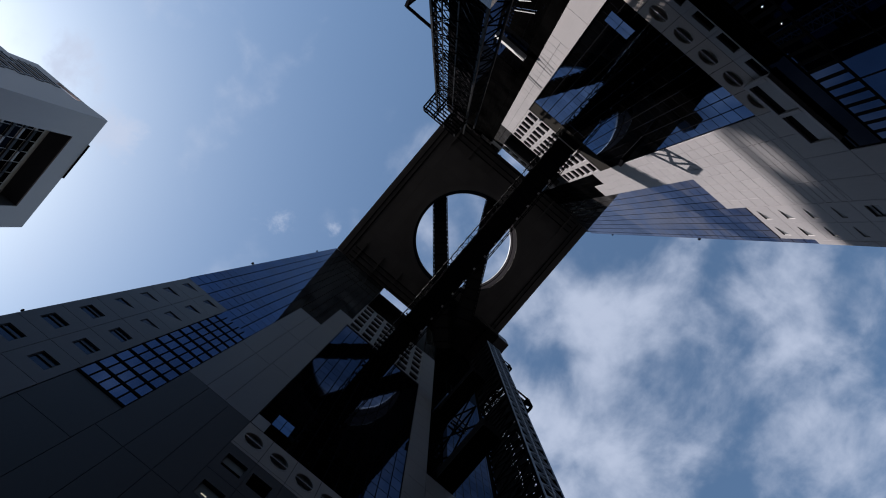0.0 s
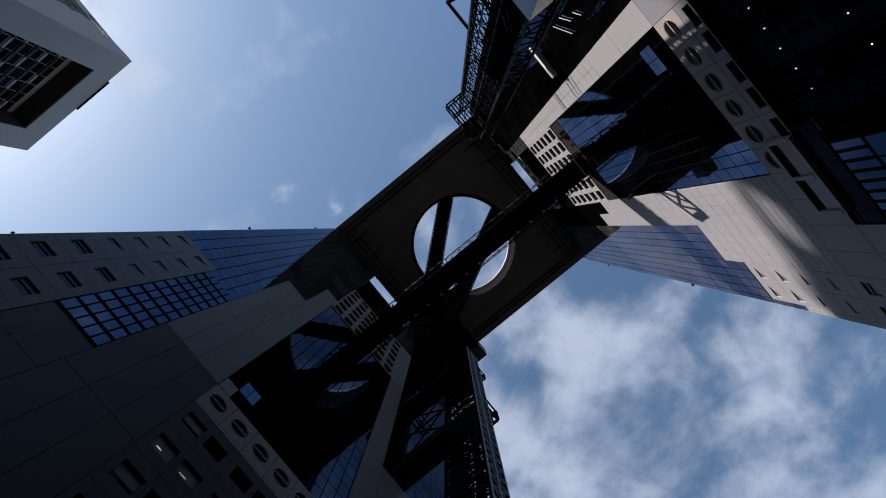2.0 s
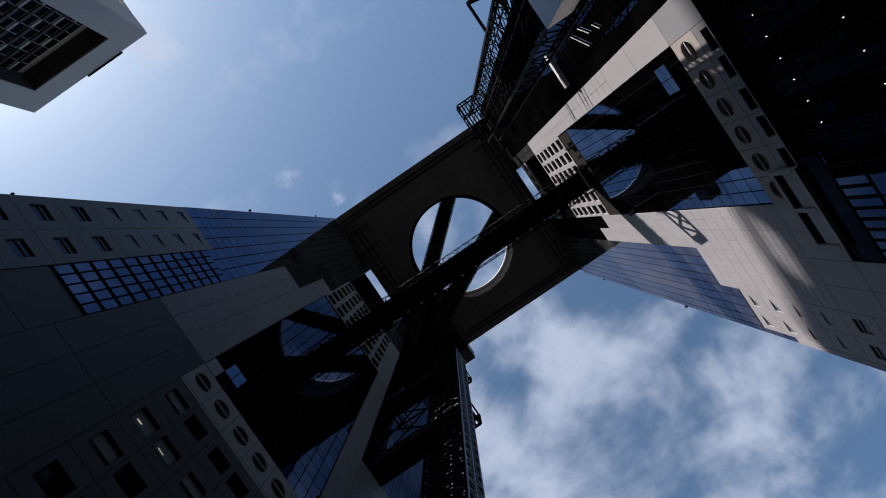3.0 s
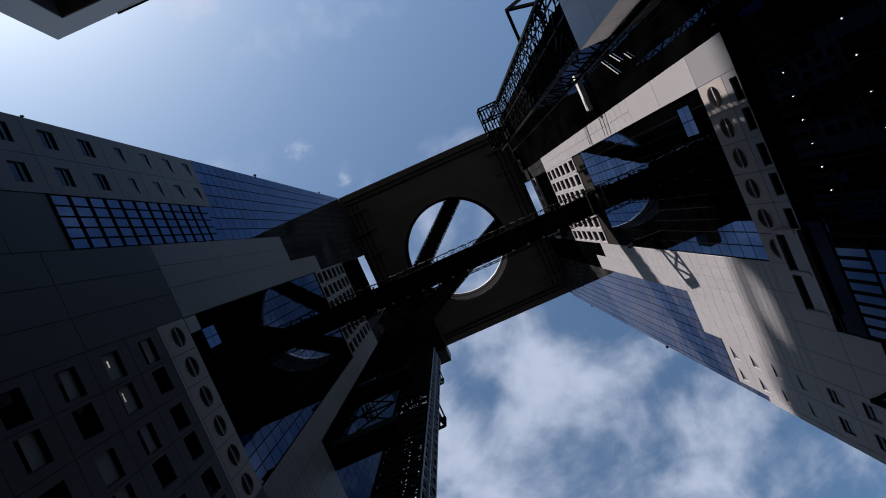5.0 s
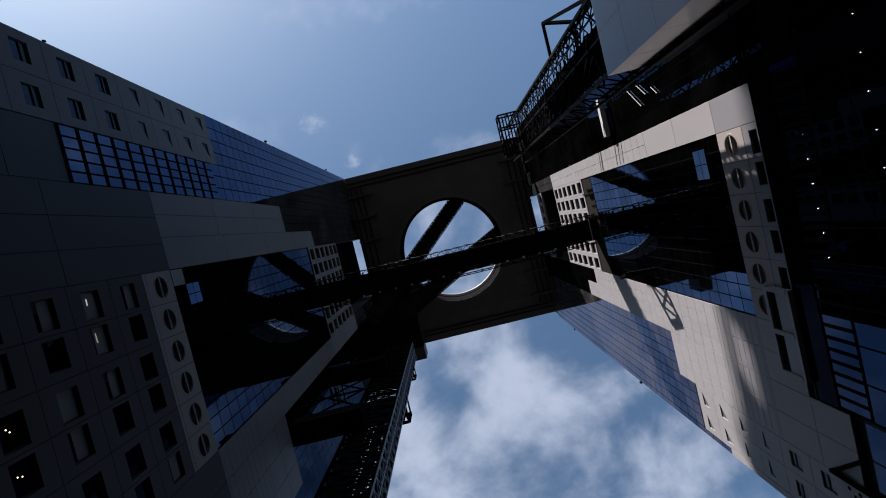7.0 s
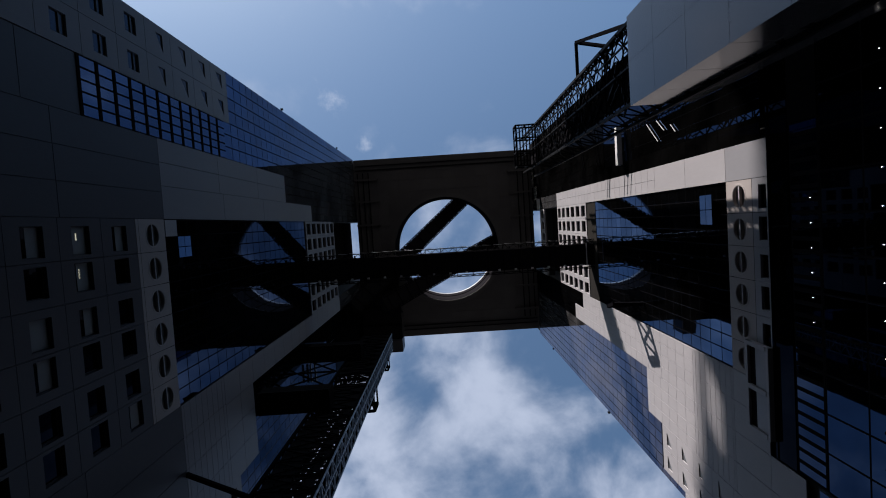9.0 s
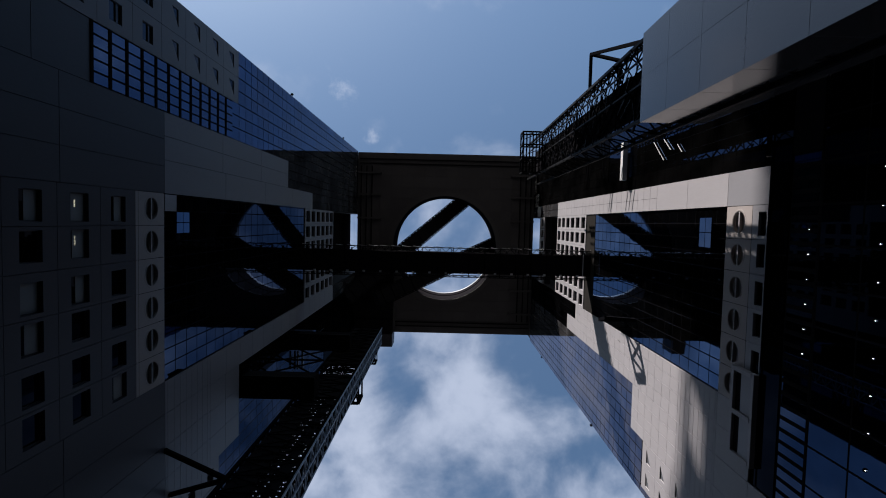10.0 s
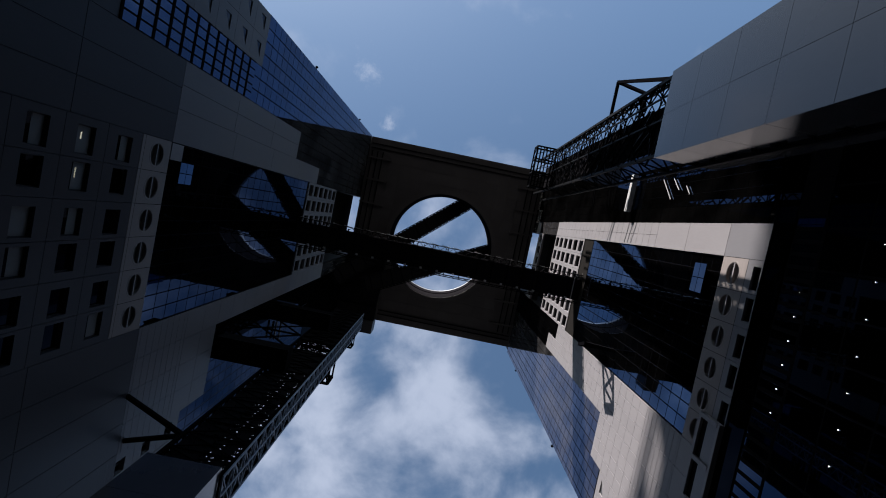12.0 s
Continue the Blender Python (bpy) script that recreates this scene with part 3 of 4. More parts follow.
for k in range(7):
    zc = 63.2 - k * FLOOR
    for yc in (-18.95, -15.75):
        slit_window(west, -1, XW, yc, zc, 3.2, FLOOR, PANEL_SHADED, (1.5, 1.5, 1.4, 1.2)[k]) if k < 4 else window(west, -1, XW, yc, zc, 3.2, FLOOR, (-0.8, 0.8), (-0.8, 0.8), PANEL_SHADED, GLASS_DULL, 0.12, "level")
clad(west, -1, XW, -20.55, -14.15, 22.0, 34.6, PANEL_SHADED, 3.2, 4.2)
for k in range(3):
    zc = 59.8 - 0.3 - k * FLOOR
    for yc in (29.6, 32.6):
        window(west, -1, XW, yc, zc - 1.7, 2.95, FLOOR, (-0.72, 0.72), (-0.78, 0.78), PANEL_SHADED, PANE, 0.45, True)
# near-black panels put the dark deck's reflection into the colour
clad(west, -1, XW, 18.9, 22.5, 66.0, DECK, PANE, 1.8, 4.5)
clad(west, -1, XW, 22.5, 34.1, 114.0, DECK, PANE, 1.93, 4.2)
# dark block added unseen behind the shaft, to block sky in the east glass
bm = bmesh.new()
box(bm, -36.0, -30.0, 34.12, 43.2, -1.6, 126.0)
part("reflection_blocker", bm, FIN, west)
# office windows in pairs
BLINDS = {(0, 0): 0.5, (0, 5): 0.62, (1, 0): 0.8, (1, 1): 0.66, (1, 2): 0.5, (2, 0): 0.55, (2, 2): 0.9, (2, 3): 0.6, (3, 1): 0.6, (3, 4): 0.7, (4, 2): 0.6}
for k in range(5):
    zc = 41.4 - k * 4.4
    for i in range(6):
        yc = -2.1 + (i + 0.5) * 17.7 / 6
        o = (-0.88, 1.17) if i % 2 == 0 else (-1.22, 0.85)
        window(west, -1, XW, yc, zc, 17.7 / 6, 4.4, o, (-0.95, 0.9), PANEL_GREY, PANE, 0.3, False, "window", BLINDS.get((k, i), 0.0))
# ribbon of small panes between thick black fins
bm = bmesh.new()
wall_block(bm, -1, XW, -0.05, 0.0, -14.15, -9.6, 38.2, 63.6)
ribbon = part("ribbon_window", bm, FIN, west)
pm = panel_mesh(0.74, 1.76, GLASS, 0.05)
bm = bmesh.new()
box(bm, -0.05, 0.05, -2.27, 2.27, -0.15, 0.15)
fin_me = mesh_of("fin", bm, FIN)
for k in range(12):
    z0 = 38.2 + k * 25.4 / 12
    for i in range(5):
        piece("glass_pane", pm, ribbon, (XW + 0.06, -14.1 + (i + 0.5) * 0.9, z0 + 1.2), Matrix.Rotation(math.pi, 4, "Z"))
    piece("fin", fin_me, ribbon, (XW + 0.10, -11.87, z0 + 0.15))


# small floodlights on the corner edges
def floodlight(loc, side, out, size=0.75):
    f = thing("floodlight", "small black floodlight on the tower's corner", "lamp", "corner floodlights")
    f.matrix_basis = Matrix.Translation(loc) @ Matrix.Scale(size, 4)
    bm = bmesh.new()
    beam(bm, (0, -out * 0.3, 0), (0, out * 0.6, 0), 0.14)
    part("arm", bm, STEEL, f)
    bm = bmesh.new()
    box(bm, -0.2, 0.2, *sorted((out * 0.45, out * 0.75)), -0.3, 0.3)
    part("head", bm, STEEL, f)


for loc, side, out in (((-26.2, -20.6, 89.0), -1, -1), ((-26.2, -20.6, 134), -1, -1), ((-26.2, -20.6, 40), -1, -1), ((27.2, 34.95, 91), 1, 1), ((27.2, 34.95, 138), 1, 1)):
    floodlight(loc, side, out, 0.4 if loc[2] < 60 else 0.85)


# lit lamps seen behind a few office windows
def office_lamp(y, z, dy, dz, mat):
    bm = bmesh.new()
    box(bm, XW - 0.262, XW - 0.25, y - dy / 2, y + dy / 2, z - dz / 2, z + dz / 2)
    tagged(part("office_lamp", bm, mat), "lit lamp behind an office window", "lamp", "office lamps")


for y, z, dy, dz, mat in ((-0.75, 36.9, 0.5, 0.14, GLOW_SOFT), (1.9, 36.9, 0.7, 0.14, GLOW_SOFT), (5.2, 28.1, 0.06, 0.07, GLOW_WARM), (5.4, 28.3, 0.05, 0.06, GLOW_WARM), (7.9, 28.0, 0.06, 0.06, GLOW_WARM), (8.0, 28.3, 0.05, 0.05, GLOW_WARM)):
    office_lamp(y, z, dy, dz, mat)


# dotted screen low on the corner, with a black pipe and arm
scr = thing("perforated_screen", "pale perforated wall screen with a black pipe", "screen")
bm = bmesh.new()
box(bm, 26.78, 26.88, 28.05, 34.05, 26.0, 41.7)
part("panel", bm, PANEL_WHITE, scr)
bm = bmesh.new()
beam(bm, (26.75, 27.85, 26.0), (26.75, 27.85, 43.0), 0.32)
part("pipe", bm, FIN, scr)
bm = bmesh.new()
beam(bm, (26.75, 27.85, 42.8), (26.8, 25.0, 38.7), 0.34)
part("arm", bm, FIN, scr)
bm = bmesh.new()
bmesh.ops.create_cone(bm, cap_ends=True, segments=14, radius1=0.19, radius2=0.19, depth=0.02)
dot = mesh_of("hole", bm, FIN)
for j in range(12):
    for i in range(6 - j % 2):
        piece("hole", dot, scr, (26.775, 28.55 + i * 1.0 + 0.5 * (j % 2), 41.2 - j * 0.55), Matrix.Rotation(math.pi / 2, 4, "Y"))


# ---- the round-holed deck between the towers ----
HX, HY, HR = 0.4, 7.6, 15.6


def deck():
    d = thing("observatory_deck", "dark bronze bridge deck with a round hole", "bridge")
    n = 96
    x0, x1, y0, y1 = -25.9, 26.9, -20.5, 33.4
    bm = bmesh.new()

    def rim(a):
        c, s = math.cos(a), math.sin(a)
        k = min(((x1 - HX) / c if c > 0 else (x0 - HX) / c) if abs(c) > 1e-6 else 1e9, ((y1 - HY) / s if s > 0 else (y0 - HY) / s) if abs(s) > 1e-6 else 1e9)
        return HX + c * k, HY + s * k
    corner = [math.atan2(y - HY, x - HX) % (2 * math.pi) for x in (x0, x1) for y in (y0, y1)]
    ang = sorted([2 * math.pi * i / n for i in range(n)] + corner)
    rings = []
    for z, inner in ((DECK, True), (DECK, False), (ROOF, False), (ROOF, True)):
        rings.append([bm.verts.new((HX + HR * math.cos(a), HY + HR * math.sin(a), z) if inner else (*rim(a), z)) for a in ang])
    m = len(ang)
    for q in range(4):
        a, b = rings[q], rings[(q + 1) % 4]
        for i in range(m):
            bm.faces.new((a[i], a[(i + 1) % m], b[(i + 1) % m], b[i]))
    part("deck_body", bm, SOFFIT, d)
    # raised collar round the hole
    bm = bmesh.new()
    prof = ((HR + 0.02, -0.02), (HR + 0.02, -0.35), (HR + 1.3, -0.35), (HR + 1.3, -0.02))
    rg = [[bm.verts.new((HX + r * math.cos(2 * math.pi * i / n), HY + r * math.sin(2 * math.pi * i / n), DECK + z)) for i in range(n)] for r, z in prof]
    for q in range(4):
        for i in range(n):
            bm.faces.new((rg[q][i], rg[q][(i + 1) % n], rg[(q + 1) % 4][(i + 1) % n], rg[(q + 1) % 4][i]))
    part("collar", bm, SOFFIT, d)
    # dark lining of the hole, its unlit look put into the colour
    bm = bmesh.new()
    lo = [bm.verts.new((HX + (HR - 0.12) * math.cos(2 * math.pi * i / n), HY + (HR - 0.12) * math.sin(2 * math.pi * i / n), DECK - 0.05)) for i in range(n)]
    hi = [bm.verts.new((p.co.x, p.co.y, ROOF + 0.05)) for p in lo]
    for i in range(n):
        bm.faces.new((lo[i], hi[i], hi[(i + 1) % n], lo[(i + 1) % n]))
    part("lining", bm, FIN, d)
    # pale band added in place of sunlight on the top of the wall
    bm = bmesh.new()
    lo = [bm.verts.new((HX + (HR - 0.16) * math.cos(2 * math.pi * i / n), HY + (HR - 0.16) * math.sin(2 * math.pi * i / n), ROOF - 1.7)) for i in range(n)]
    hi = [bm.verts.new((p.co.x, p.co.y, ROOF + 0.04)) for p in lo]
    for i in range(n):
        bm.faces.new((lo[i], hi[i], hi[(i + 1) % n], lo[(i + 1) % n]))
    part("sunlit_lining", bm, STEEL_MID, d, "pale band for the sunlit top of the hole")
    # rings on the inner wall of the hole
    for z in (DECK + 7.5,):
        bm = bmesh.new()
        prof = ((HR - 0.1, -0.15), (HR - 0.3, -0.15), (HR - 0.3, 0.15), (HR - 0.1, 0.15))
        rg = [[bm.verts.new((HX + r * math.cos(2 * math.pi * i / n), HY + r * math.sin(2 * math.pi * i / n), z + u)) for i in range(n)] for r, u in prof]
        for q in range(4):
            for i in range(n):
                bm.faces.new((rg[q][i], rg[q][(i + 1) % n], rg[(q + 1) % 4][(i + 1) % n], rg[(q + 1) % 4][i]))
        part("inner_ring", bm, FIN, d)
    # underside panels, with open joints
    rng = random.Random(3)
    cache = {}
    nx, ny = 16, 16
    w, h = (x1 - x0) / nx, (y1 - y0) / ny
    for i in range(nx):
        for k in range(ny):
            xc, yc = x0 + (i + 0.5) * w, y0 + (k + 0.5) * h
            far = max(math.hypot(xc + a * w / 2 - HX, yc + b * h / 2 - HY) for a in (-1, 1) for b in (-1, 1))
            near = min(math.hypot(xc + a * w / 2 - HX, yc + b * h / 2 - HY) for a in (-1, 1) for b in (-1, 1))
            if near < HR + 1.35:
                continue
            if "p" not in cache:
                bm = bmesh.new()
                box(bm, -w / 2 + 0.05, w / 2 - 0.05, -h / 2 + 0.05, h / 2 - 0.05, -0.08, -0.004)
                cache["p"] = mesh_of("soffit_panel", bm, SOFFIT)
            piece("soffit_panel", cache["p"], d, (xc, yc, DECK - rng.uniform(0, 0.02)))
    # black box added to darken the corner where the lift shaft comes up
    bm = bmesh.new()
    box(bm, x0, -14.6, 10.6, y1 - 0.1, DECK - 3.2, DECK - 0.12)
    part("dark_undercroft", bm, FIN, d)
    for y in (12.5, 18.0, 23.5, 29.0):
        bm = bmesh.new()
        beam(bm, (x0 + 0.3, y, DECK - 3.4), (-14.8, y, DECK - 3.4), 0.35, 0.4)
        part("undercroft_beam", bm, STEEL, d)
    bm = bmesh.new()
    beam(bm, (-14.3, 25.6, DECK - 0.6), (-14.3, y1 - 0.3, DECK - 0.6), 0.6, 0.9)
    part("edge_beam", bm, SOFFIT, d)
    # long rails near the two open edges
    for y in (-18.6, -17.3, 30.2, 31.4):
        bm = bmesh.new()
        beam(bm, (x0 + 0.5, y, DECK - 0.25), (x1 - 0.5, y, DECK - 0.25), 0.22, 0.3)
        part("rail", bm, FIN, d)
    # brackets towards the towers
    for s, xa in ((-1, x0), (1, x1)):
        for y in (-14.5, -8.0, -1.0, 20.0, 27.0):
            bm = bmesh.new()
            beam(bm, (xa, y, DECK - 0.5), (xa - s * 7, y, DECK - 0.5), 0.5, 0.9)
            part("bracket", bm, SOFFIT, d)
        for k in range(3):
            bm = bmesh.new()
            beam(bm, (xa - s * (1.0 + k * 1.6), y0 + 4, DECK - 0.3), (xa - s * (1.0 + k * 1.6), y1 - 4, DECK - 0.3), 0.25, 0.4)
            part("rail", bm, FIN, d)
    return d


deck()
bm = bmesh.new()
box(bm, -18.4, -14.5, 33.4, 37.2, 152.5, 159.5)
tagged(part("deck_cabin", bm, PANEL_GREY), "grey panelled cabin on the edge of the deck", "cabin")


# ---- lattices ----
def lattice_face(bm, a, b, c, n, w, cross=True, posts=False):
    """Braces in the parallelogram a, a+b, a+b+c over n bays along c."""
    a, b, c = Vector(a), Vector(b), Vector(c)
    for i in range(n):
        p, q = a + c * (i / n), a + c * ((i + 1) / n)
        beam(bm, p, p + b, w)
        if cross or i % 2 == 0:
            beam(bm, p, q + b, w * 0.8)
        if cross or i % 2 == 1:
            beam(bm, p + b, q, w * 0.8)
    beam(bm, a + c, a + b + c, w)


def lattice_tower(name, label, x0, x1, y0, y1, z0, z1, bays):
    m = thing(name, label, "lattice tower", "outdoor lift shafts")
    for x in (x0, x1):
        for y in ((y0, y1, (y0 + y1) / 2) if y1 - y0 > 6 else (y0, y1)):
            bm = bmesh.new()
            beam(bm, (x, y, z0), (x, y, z1), 0.42)
            part("post", bm, STEEL, m)
    h = (0, 0, z1 - z0)
    half = [("bracing", (x0, y0, z0), (0, (y1 - y0) / 2, 0)), ("bracing", (x0, (y0 + y1) / 2, z0), (0, (y1 - y0) / 2, 0))] if y1 - y0 > 6 else [("bracing", (x0, y0, z0), (0, y1 - y0, 0))]
    for nm, a, b in (*half, ("bracing", (x1, y0, z0), (0, y1 - y0, 0)), ("bracing", (x0, y0, z0), (x1 - x0, 0, 0)), ("bracing", (x0, y1, z0), (x1 - x0, 0, 0)),
                     ("bracing", (x0, (y0 + y1) / 2, z0), (x1 - x0, 0, 0))):
        bm = bmesh.new()
        lattice_face(bm, a, b, h, bays, 0.17)
        part(nm, bm, STEEL, m, "", "stuff")
    # level frames and guide rails inside
    bm = bmesh.new()
    for i in range(bays * 3):
        z = z0 + (i + 0.5) * (z1 - z0) / (bays * 3)
        for u in (0.0, 0.25, 0.5, 0.75, 1.0):
            beam(bm, (x0 + (x1 - x0) * u, y0, z), (x0 + (x1 - x0) * u, y1, z), 0.12)
        for u in ((0.15, 0.3, 0.7, 0.85) if y1 - y0 > 6 else (0.3,)):
            beam(bm, (x0, y0 + (y1 - y0) * u, z), (x1, y0 + (y1 - y0) * u, z), 0.12)
    part("level_frame", bm, STEEL, m, "", "stuff")
    for u in (0.2, 0.4, 0.6, 0.8):
        bm = bmesh.new()
        beam(bm, (x0 + (x1 - x0) * 0.5, y0 + (y1 - y0) * u, z0), (x0 + (x1 - x0) * 0.5, y0 + (y1 - y0) * u, z1), 0.16)
        part("guide_rail", bm, STEEL, m)
    return m


def east_shaft():
    """Open shaft beside the sunlit tower: posts, level bars, raking tubes, and a landing cage at the head."""
    m = thing("lift_tower", "black steel lattice lift shaft beside the sunlit tower", "lattice tower", "outdoor lift shafts")
    x0, x1, ya, yb, z0, z1 = 23.5, 26.5, -22.5, -12.93, 36.0, 128.0
    for x, y, w in ((x0, ya, 0.42), (x0, -20.4, 0.2), (x0, -17.4, 0.24), (x0, yb, 0.40), (24.4, ya, 0.3), (x1, -17.4, 0.2), (x1, -11.7, 0.40)):
        bm = bmesh.new()
        beam(bm, (x, y, -1.6), (x, y, z1 + 20), w)
        part("post", bm, STEEL_TUBE, m)
    bay = 3.68
    n = int((z1 - z0) / bay)
    # raking tubes across the open front
    rake = bmesh.new()
    for k in range(n // 2 + 2):
        z = z0 + 4.0 + k * 6.8
        if z < z1 + 3:
            beam(rake, (x0 - 0.25, ya, z), (x0 - 0.25, yb, z - 11.6), 0.13)
    part("raking_tube", rake, STEEL, m, "", "stuff")
    level, cross = bmesh.new(), bmesh.new()
    for k in range(n):
        z = z0 + k * bay
        beam(level, (x0, ya, z), (x0, -20.4, z), 0.14)
        beam(level, (x0, ya, z), (24.4, ya, z), 0.16)
        beam(level, (x0, -17.4, z), (x1, -17.4, z), 0.2)
        beam(level, (x0, yb, z), (x1, -11.7, z), 0.16)
        if k % 2 == 0:
            beam(level, (x0, ya, z), (x0, yb, z), 0.14)
            beam(cross, (x0 + 0.1, -17.4, z), (x0 + 0.1, yb, z + 2 * bay), 0.14)
            beam(cross, (x0 + 0.2, ya, z + bay), (x0 + 0.2, -17.4, z + 2 * bay), 0.14)
        for ua, ub in ((-20.4, -17.4), (-17.4, -15.1), (-15.1, yb)):
            beam(cross, (x0 + 0.3, ua, z), (x0 + 0.3, ub, z + bay), 0.11)
            beam(cross, (x0 + 0.3, ub, z), (x0 + 0.3, ua, z + bay), 0.11)
        beam(cross, (x0, ya, z), (x0, -20.4, z + bay), 0.14)
        beam(cross, (x0, -20.4, z), (x0, ya, z + bay), 0.14)
        beam(cross, (x0, ya, z), (24.4, ya, z + bay), 0.14)
        beam(cross, (24.4, ya, z), (x0, ya, z + bay), 0.14)
        a, b = ((x0, yb, z), (x1, -11.7, z + bay)) if k % 2 else ((x1, -11.7, z), (x0, yb, z + bay))
        beam(cross, a, b, 0.15)
    part("level_bar", level, STEEL, m, "", "stuff")
    part("bracing", cross, STEEL, m, "", "stuff")
    # guide rails, pipes and solid black filling inside
    for x, y, w in ((24.5, -19.2, 0.3), (24.3, -16.0, 0.22), (24.9, -14.6, 0.26), (25.6, -20.6, 0.2)):
        bm = bmesh.new()
        beam(bm, (x, y, z0), (x, y, z1), w)
        part("guide_rail", bm, STEEL, m)
    rng = random.Random(4)
    junk = bmesh.new()
    for k in range(190):
        z = rng.uniform(z0, z1)
        y = rng.uniform(-21.8, -13.4)
        x = rng.uniform(23.55, 23.85)
        if rng.random() < 0.5:
            beam(junk, (x, y, z), (x, y + rng.uniform(0.8, 2.4), z + rng.uniform(-0.6, 2.8)), rng.uniform(0.10, 0.24))
        else:
            beam(junk, (x, y, z), (x + 0.2, y + rng.uniform(-0.3, 0.9), z + rng.uniform(1.0, 3.2)), rng.uniform(0.10, 0.22))
    part("stair_strut", junk, STEEL_TUBE, m, "", "stuff")
    # black filling, added and placed to set the shadow on the round windows
    bm = bmesh.new()
    for k in range(n + 3):
        z = z0 + k * bay
        box(bm, 24.0, 24.5, -19.2 - 0.5 * rng.random(), -14.0, z, z + bay - 0.12)
    part("shaft_lining", bm, FIN, m, "", "stuff")
    # landing cage that steps out towards the deck
    lx, lz, lh = 18.8, 127.0, 4.0
    for y in (-22.6, -19.5, -16.2, -12.8):
        for x in (lx, lx + 2.4):
            bm = bmesh.new()
            beam(bm, (x, y, lz), (x, y, lz + lh), 0.3)
            part("post", bm, STEEL_TUBE, m)
        bm = bmesh.new()
        beam(bm, (lx, y, lz), (x0, y, lz), 0.34)
        part("cage_beam", bm, STEEL_TUBE, m)
        bm = bmesh.new()
        beam(bm, (lx, y, lz + lh), (x0, y, lz + lh), 0.34)
        part("cage_beam", bm, STEEL_TUBE, m)
    bm = bmesh.new()
    for z in (lz, lz + lh):
        for k in range(7):
            x = lx + k * (x0 - lx) / 6
            beam(bm, (x, -22.6, z), (x, -12.8, z), 0.3 if k in (0, 6) else 0.16)
    for k in range(5):
        y = -22.6 + k * 1.96
        beam(bm, (lx, y, lz), (lx, y + 1.96, lz + lh), 0.16)
        beam(bm, (lx, y + 1.96, lz), (x0, y, lz), 0.14)
    part("cage_bar", bm, STEEL, m, "", "stuff")
    return m


NEAR = 0.75
mast_e = east_shaft()
mast_e.matrix_basis = Matrix.Scale(NEAR, 4)
mast_w = lattice_tower("lift_tower", "black steel lattice lift shaft rising to the deck", -25.6, -17.8, 31.5, 36.0, 54.0, 152.0, 24)
mast_w.matrix_basis = Matrix.Scale(NEAR, 4)


def lattice_box(parent, name, x0, x1, y0, y1, z0, z1, n, w=0.2):
    """An open box of steel braces."""
    bm = bmesh.new()
    for z in (z0, z1):
        lattice_face(bm, (x0, y0, z), (0, y1 - y0, 0), (x1 - x0, 0, 0), n, w, False)
    for y in (y0, y1):
        lattice_face(bm, (x0, y, z0), (0, 0, z1 - z0), (x1 - x0, 0, 0), n, w, False)
        for z in (z0, z1):
            beam(bm, (x0, y, z), (x1, y, z), w * 1.6)
    for x in (x0, x1):
        for y in (y0, y1):
            beam(bm, (x, y, z0), (x, y, z1), w * 1.6)
    return part(name, bm, STEEL, parent, "", "stuff")


bm = bmesh.new()
for p, q in (((23.5, -28.2, 86.6), (23.5, -22.0, 62.0)), ((23.5, -28.2, 86.6), (23.5, -22.0, 86.6)), ((23.5, -28.2, 86.6), (26.5, -25.5, 81.0)), ((26.5, -25.5, 81.0), (26.5, -22.0, 81.0))):
    beam(bm, p, q, 0.45)
part("outrigger", bm, STEEL, east)
bm = bmesh.new()
beam(bm, (26.3, -12.4, 76.9), (26.3, -6.9, 76.9), 0.7, 0.9)
part("tie_beam", bm, STEEL_PALE, east, "sunlit pale tie beam")
# half-clear sheet added for the bluish sky haze behind the bracing
bm = bmesh.new()
box(bm, -17.98, -17.95, 31.6, 35.9, 54.0, 152.0)
part("haze_screen", bm, MESH, mast_w, "half-clear blue-grey sheet behind the bracing")
# skylight on this face is put into the bracing's blue-grey
bm = bmesh.new()
lattice_face(bm, (-17.55, 31.5, 54.0), (0, 4.5, 0), (0, 0, 98.0), 30, 0.18)
for y in (31.5, 33.7, 36.0):
    beam(bm, (-17.55, y, 54.0), (-17.55, y, 152.0), 0.25)
part("outer_bracing", bm, STEEL_SHEEN, mast_w, "bracing tinted blue-grey for the skylight on it", "stuff")
lattice_box(mast_w, "outrigger", -20.5, -17.8, 36.0, 40.0, 112.0, 117.0, 2, 0.35)
lattice_box(mast_w, "outrigger", -19.0, -17.6, 36.0, 38.4, 138.0, 142.0, 2, 0.25)
bm = bmesh.new()
beam(bm, (-26 / NEAR, 22.2 / NEAR, 48.2 / NEAR), (-25.4, 31.5, 61.0), 0.5)
part("strut", bm, STEEL, mast_w)
bm = bmesh.new()
beam(bm, (-26 / NEAR, 27.0 / NEAR, 49.0 / NEAR), (-25.4, 31.5, 61.0), 0.5)
part("strut", bm, STEEL, mast_w)
bm = bmesh.new()
box(bm, -25.4, -24.0, 32.0, 35.6, 54.0, 90.0)
part("shaft_lining", bm, FIN, mast_w)
for z0, z1 in ((91.0, 105.0), (113.0, 152.0)):
    bm = bmesh.new()
    box(bm, -25.5, -18.0, 31.6, 31.9, z0, z1)
    part("screen", bm, FIN, mast_w)
bm = bmesh.new()
rng = random.Random(8)
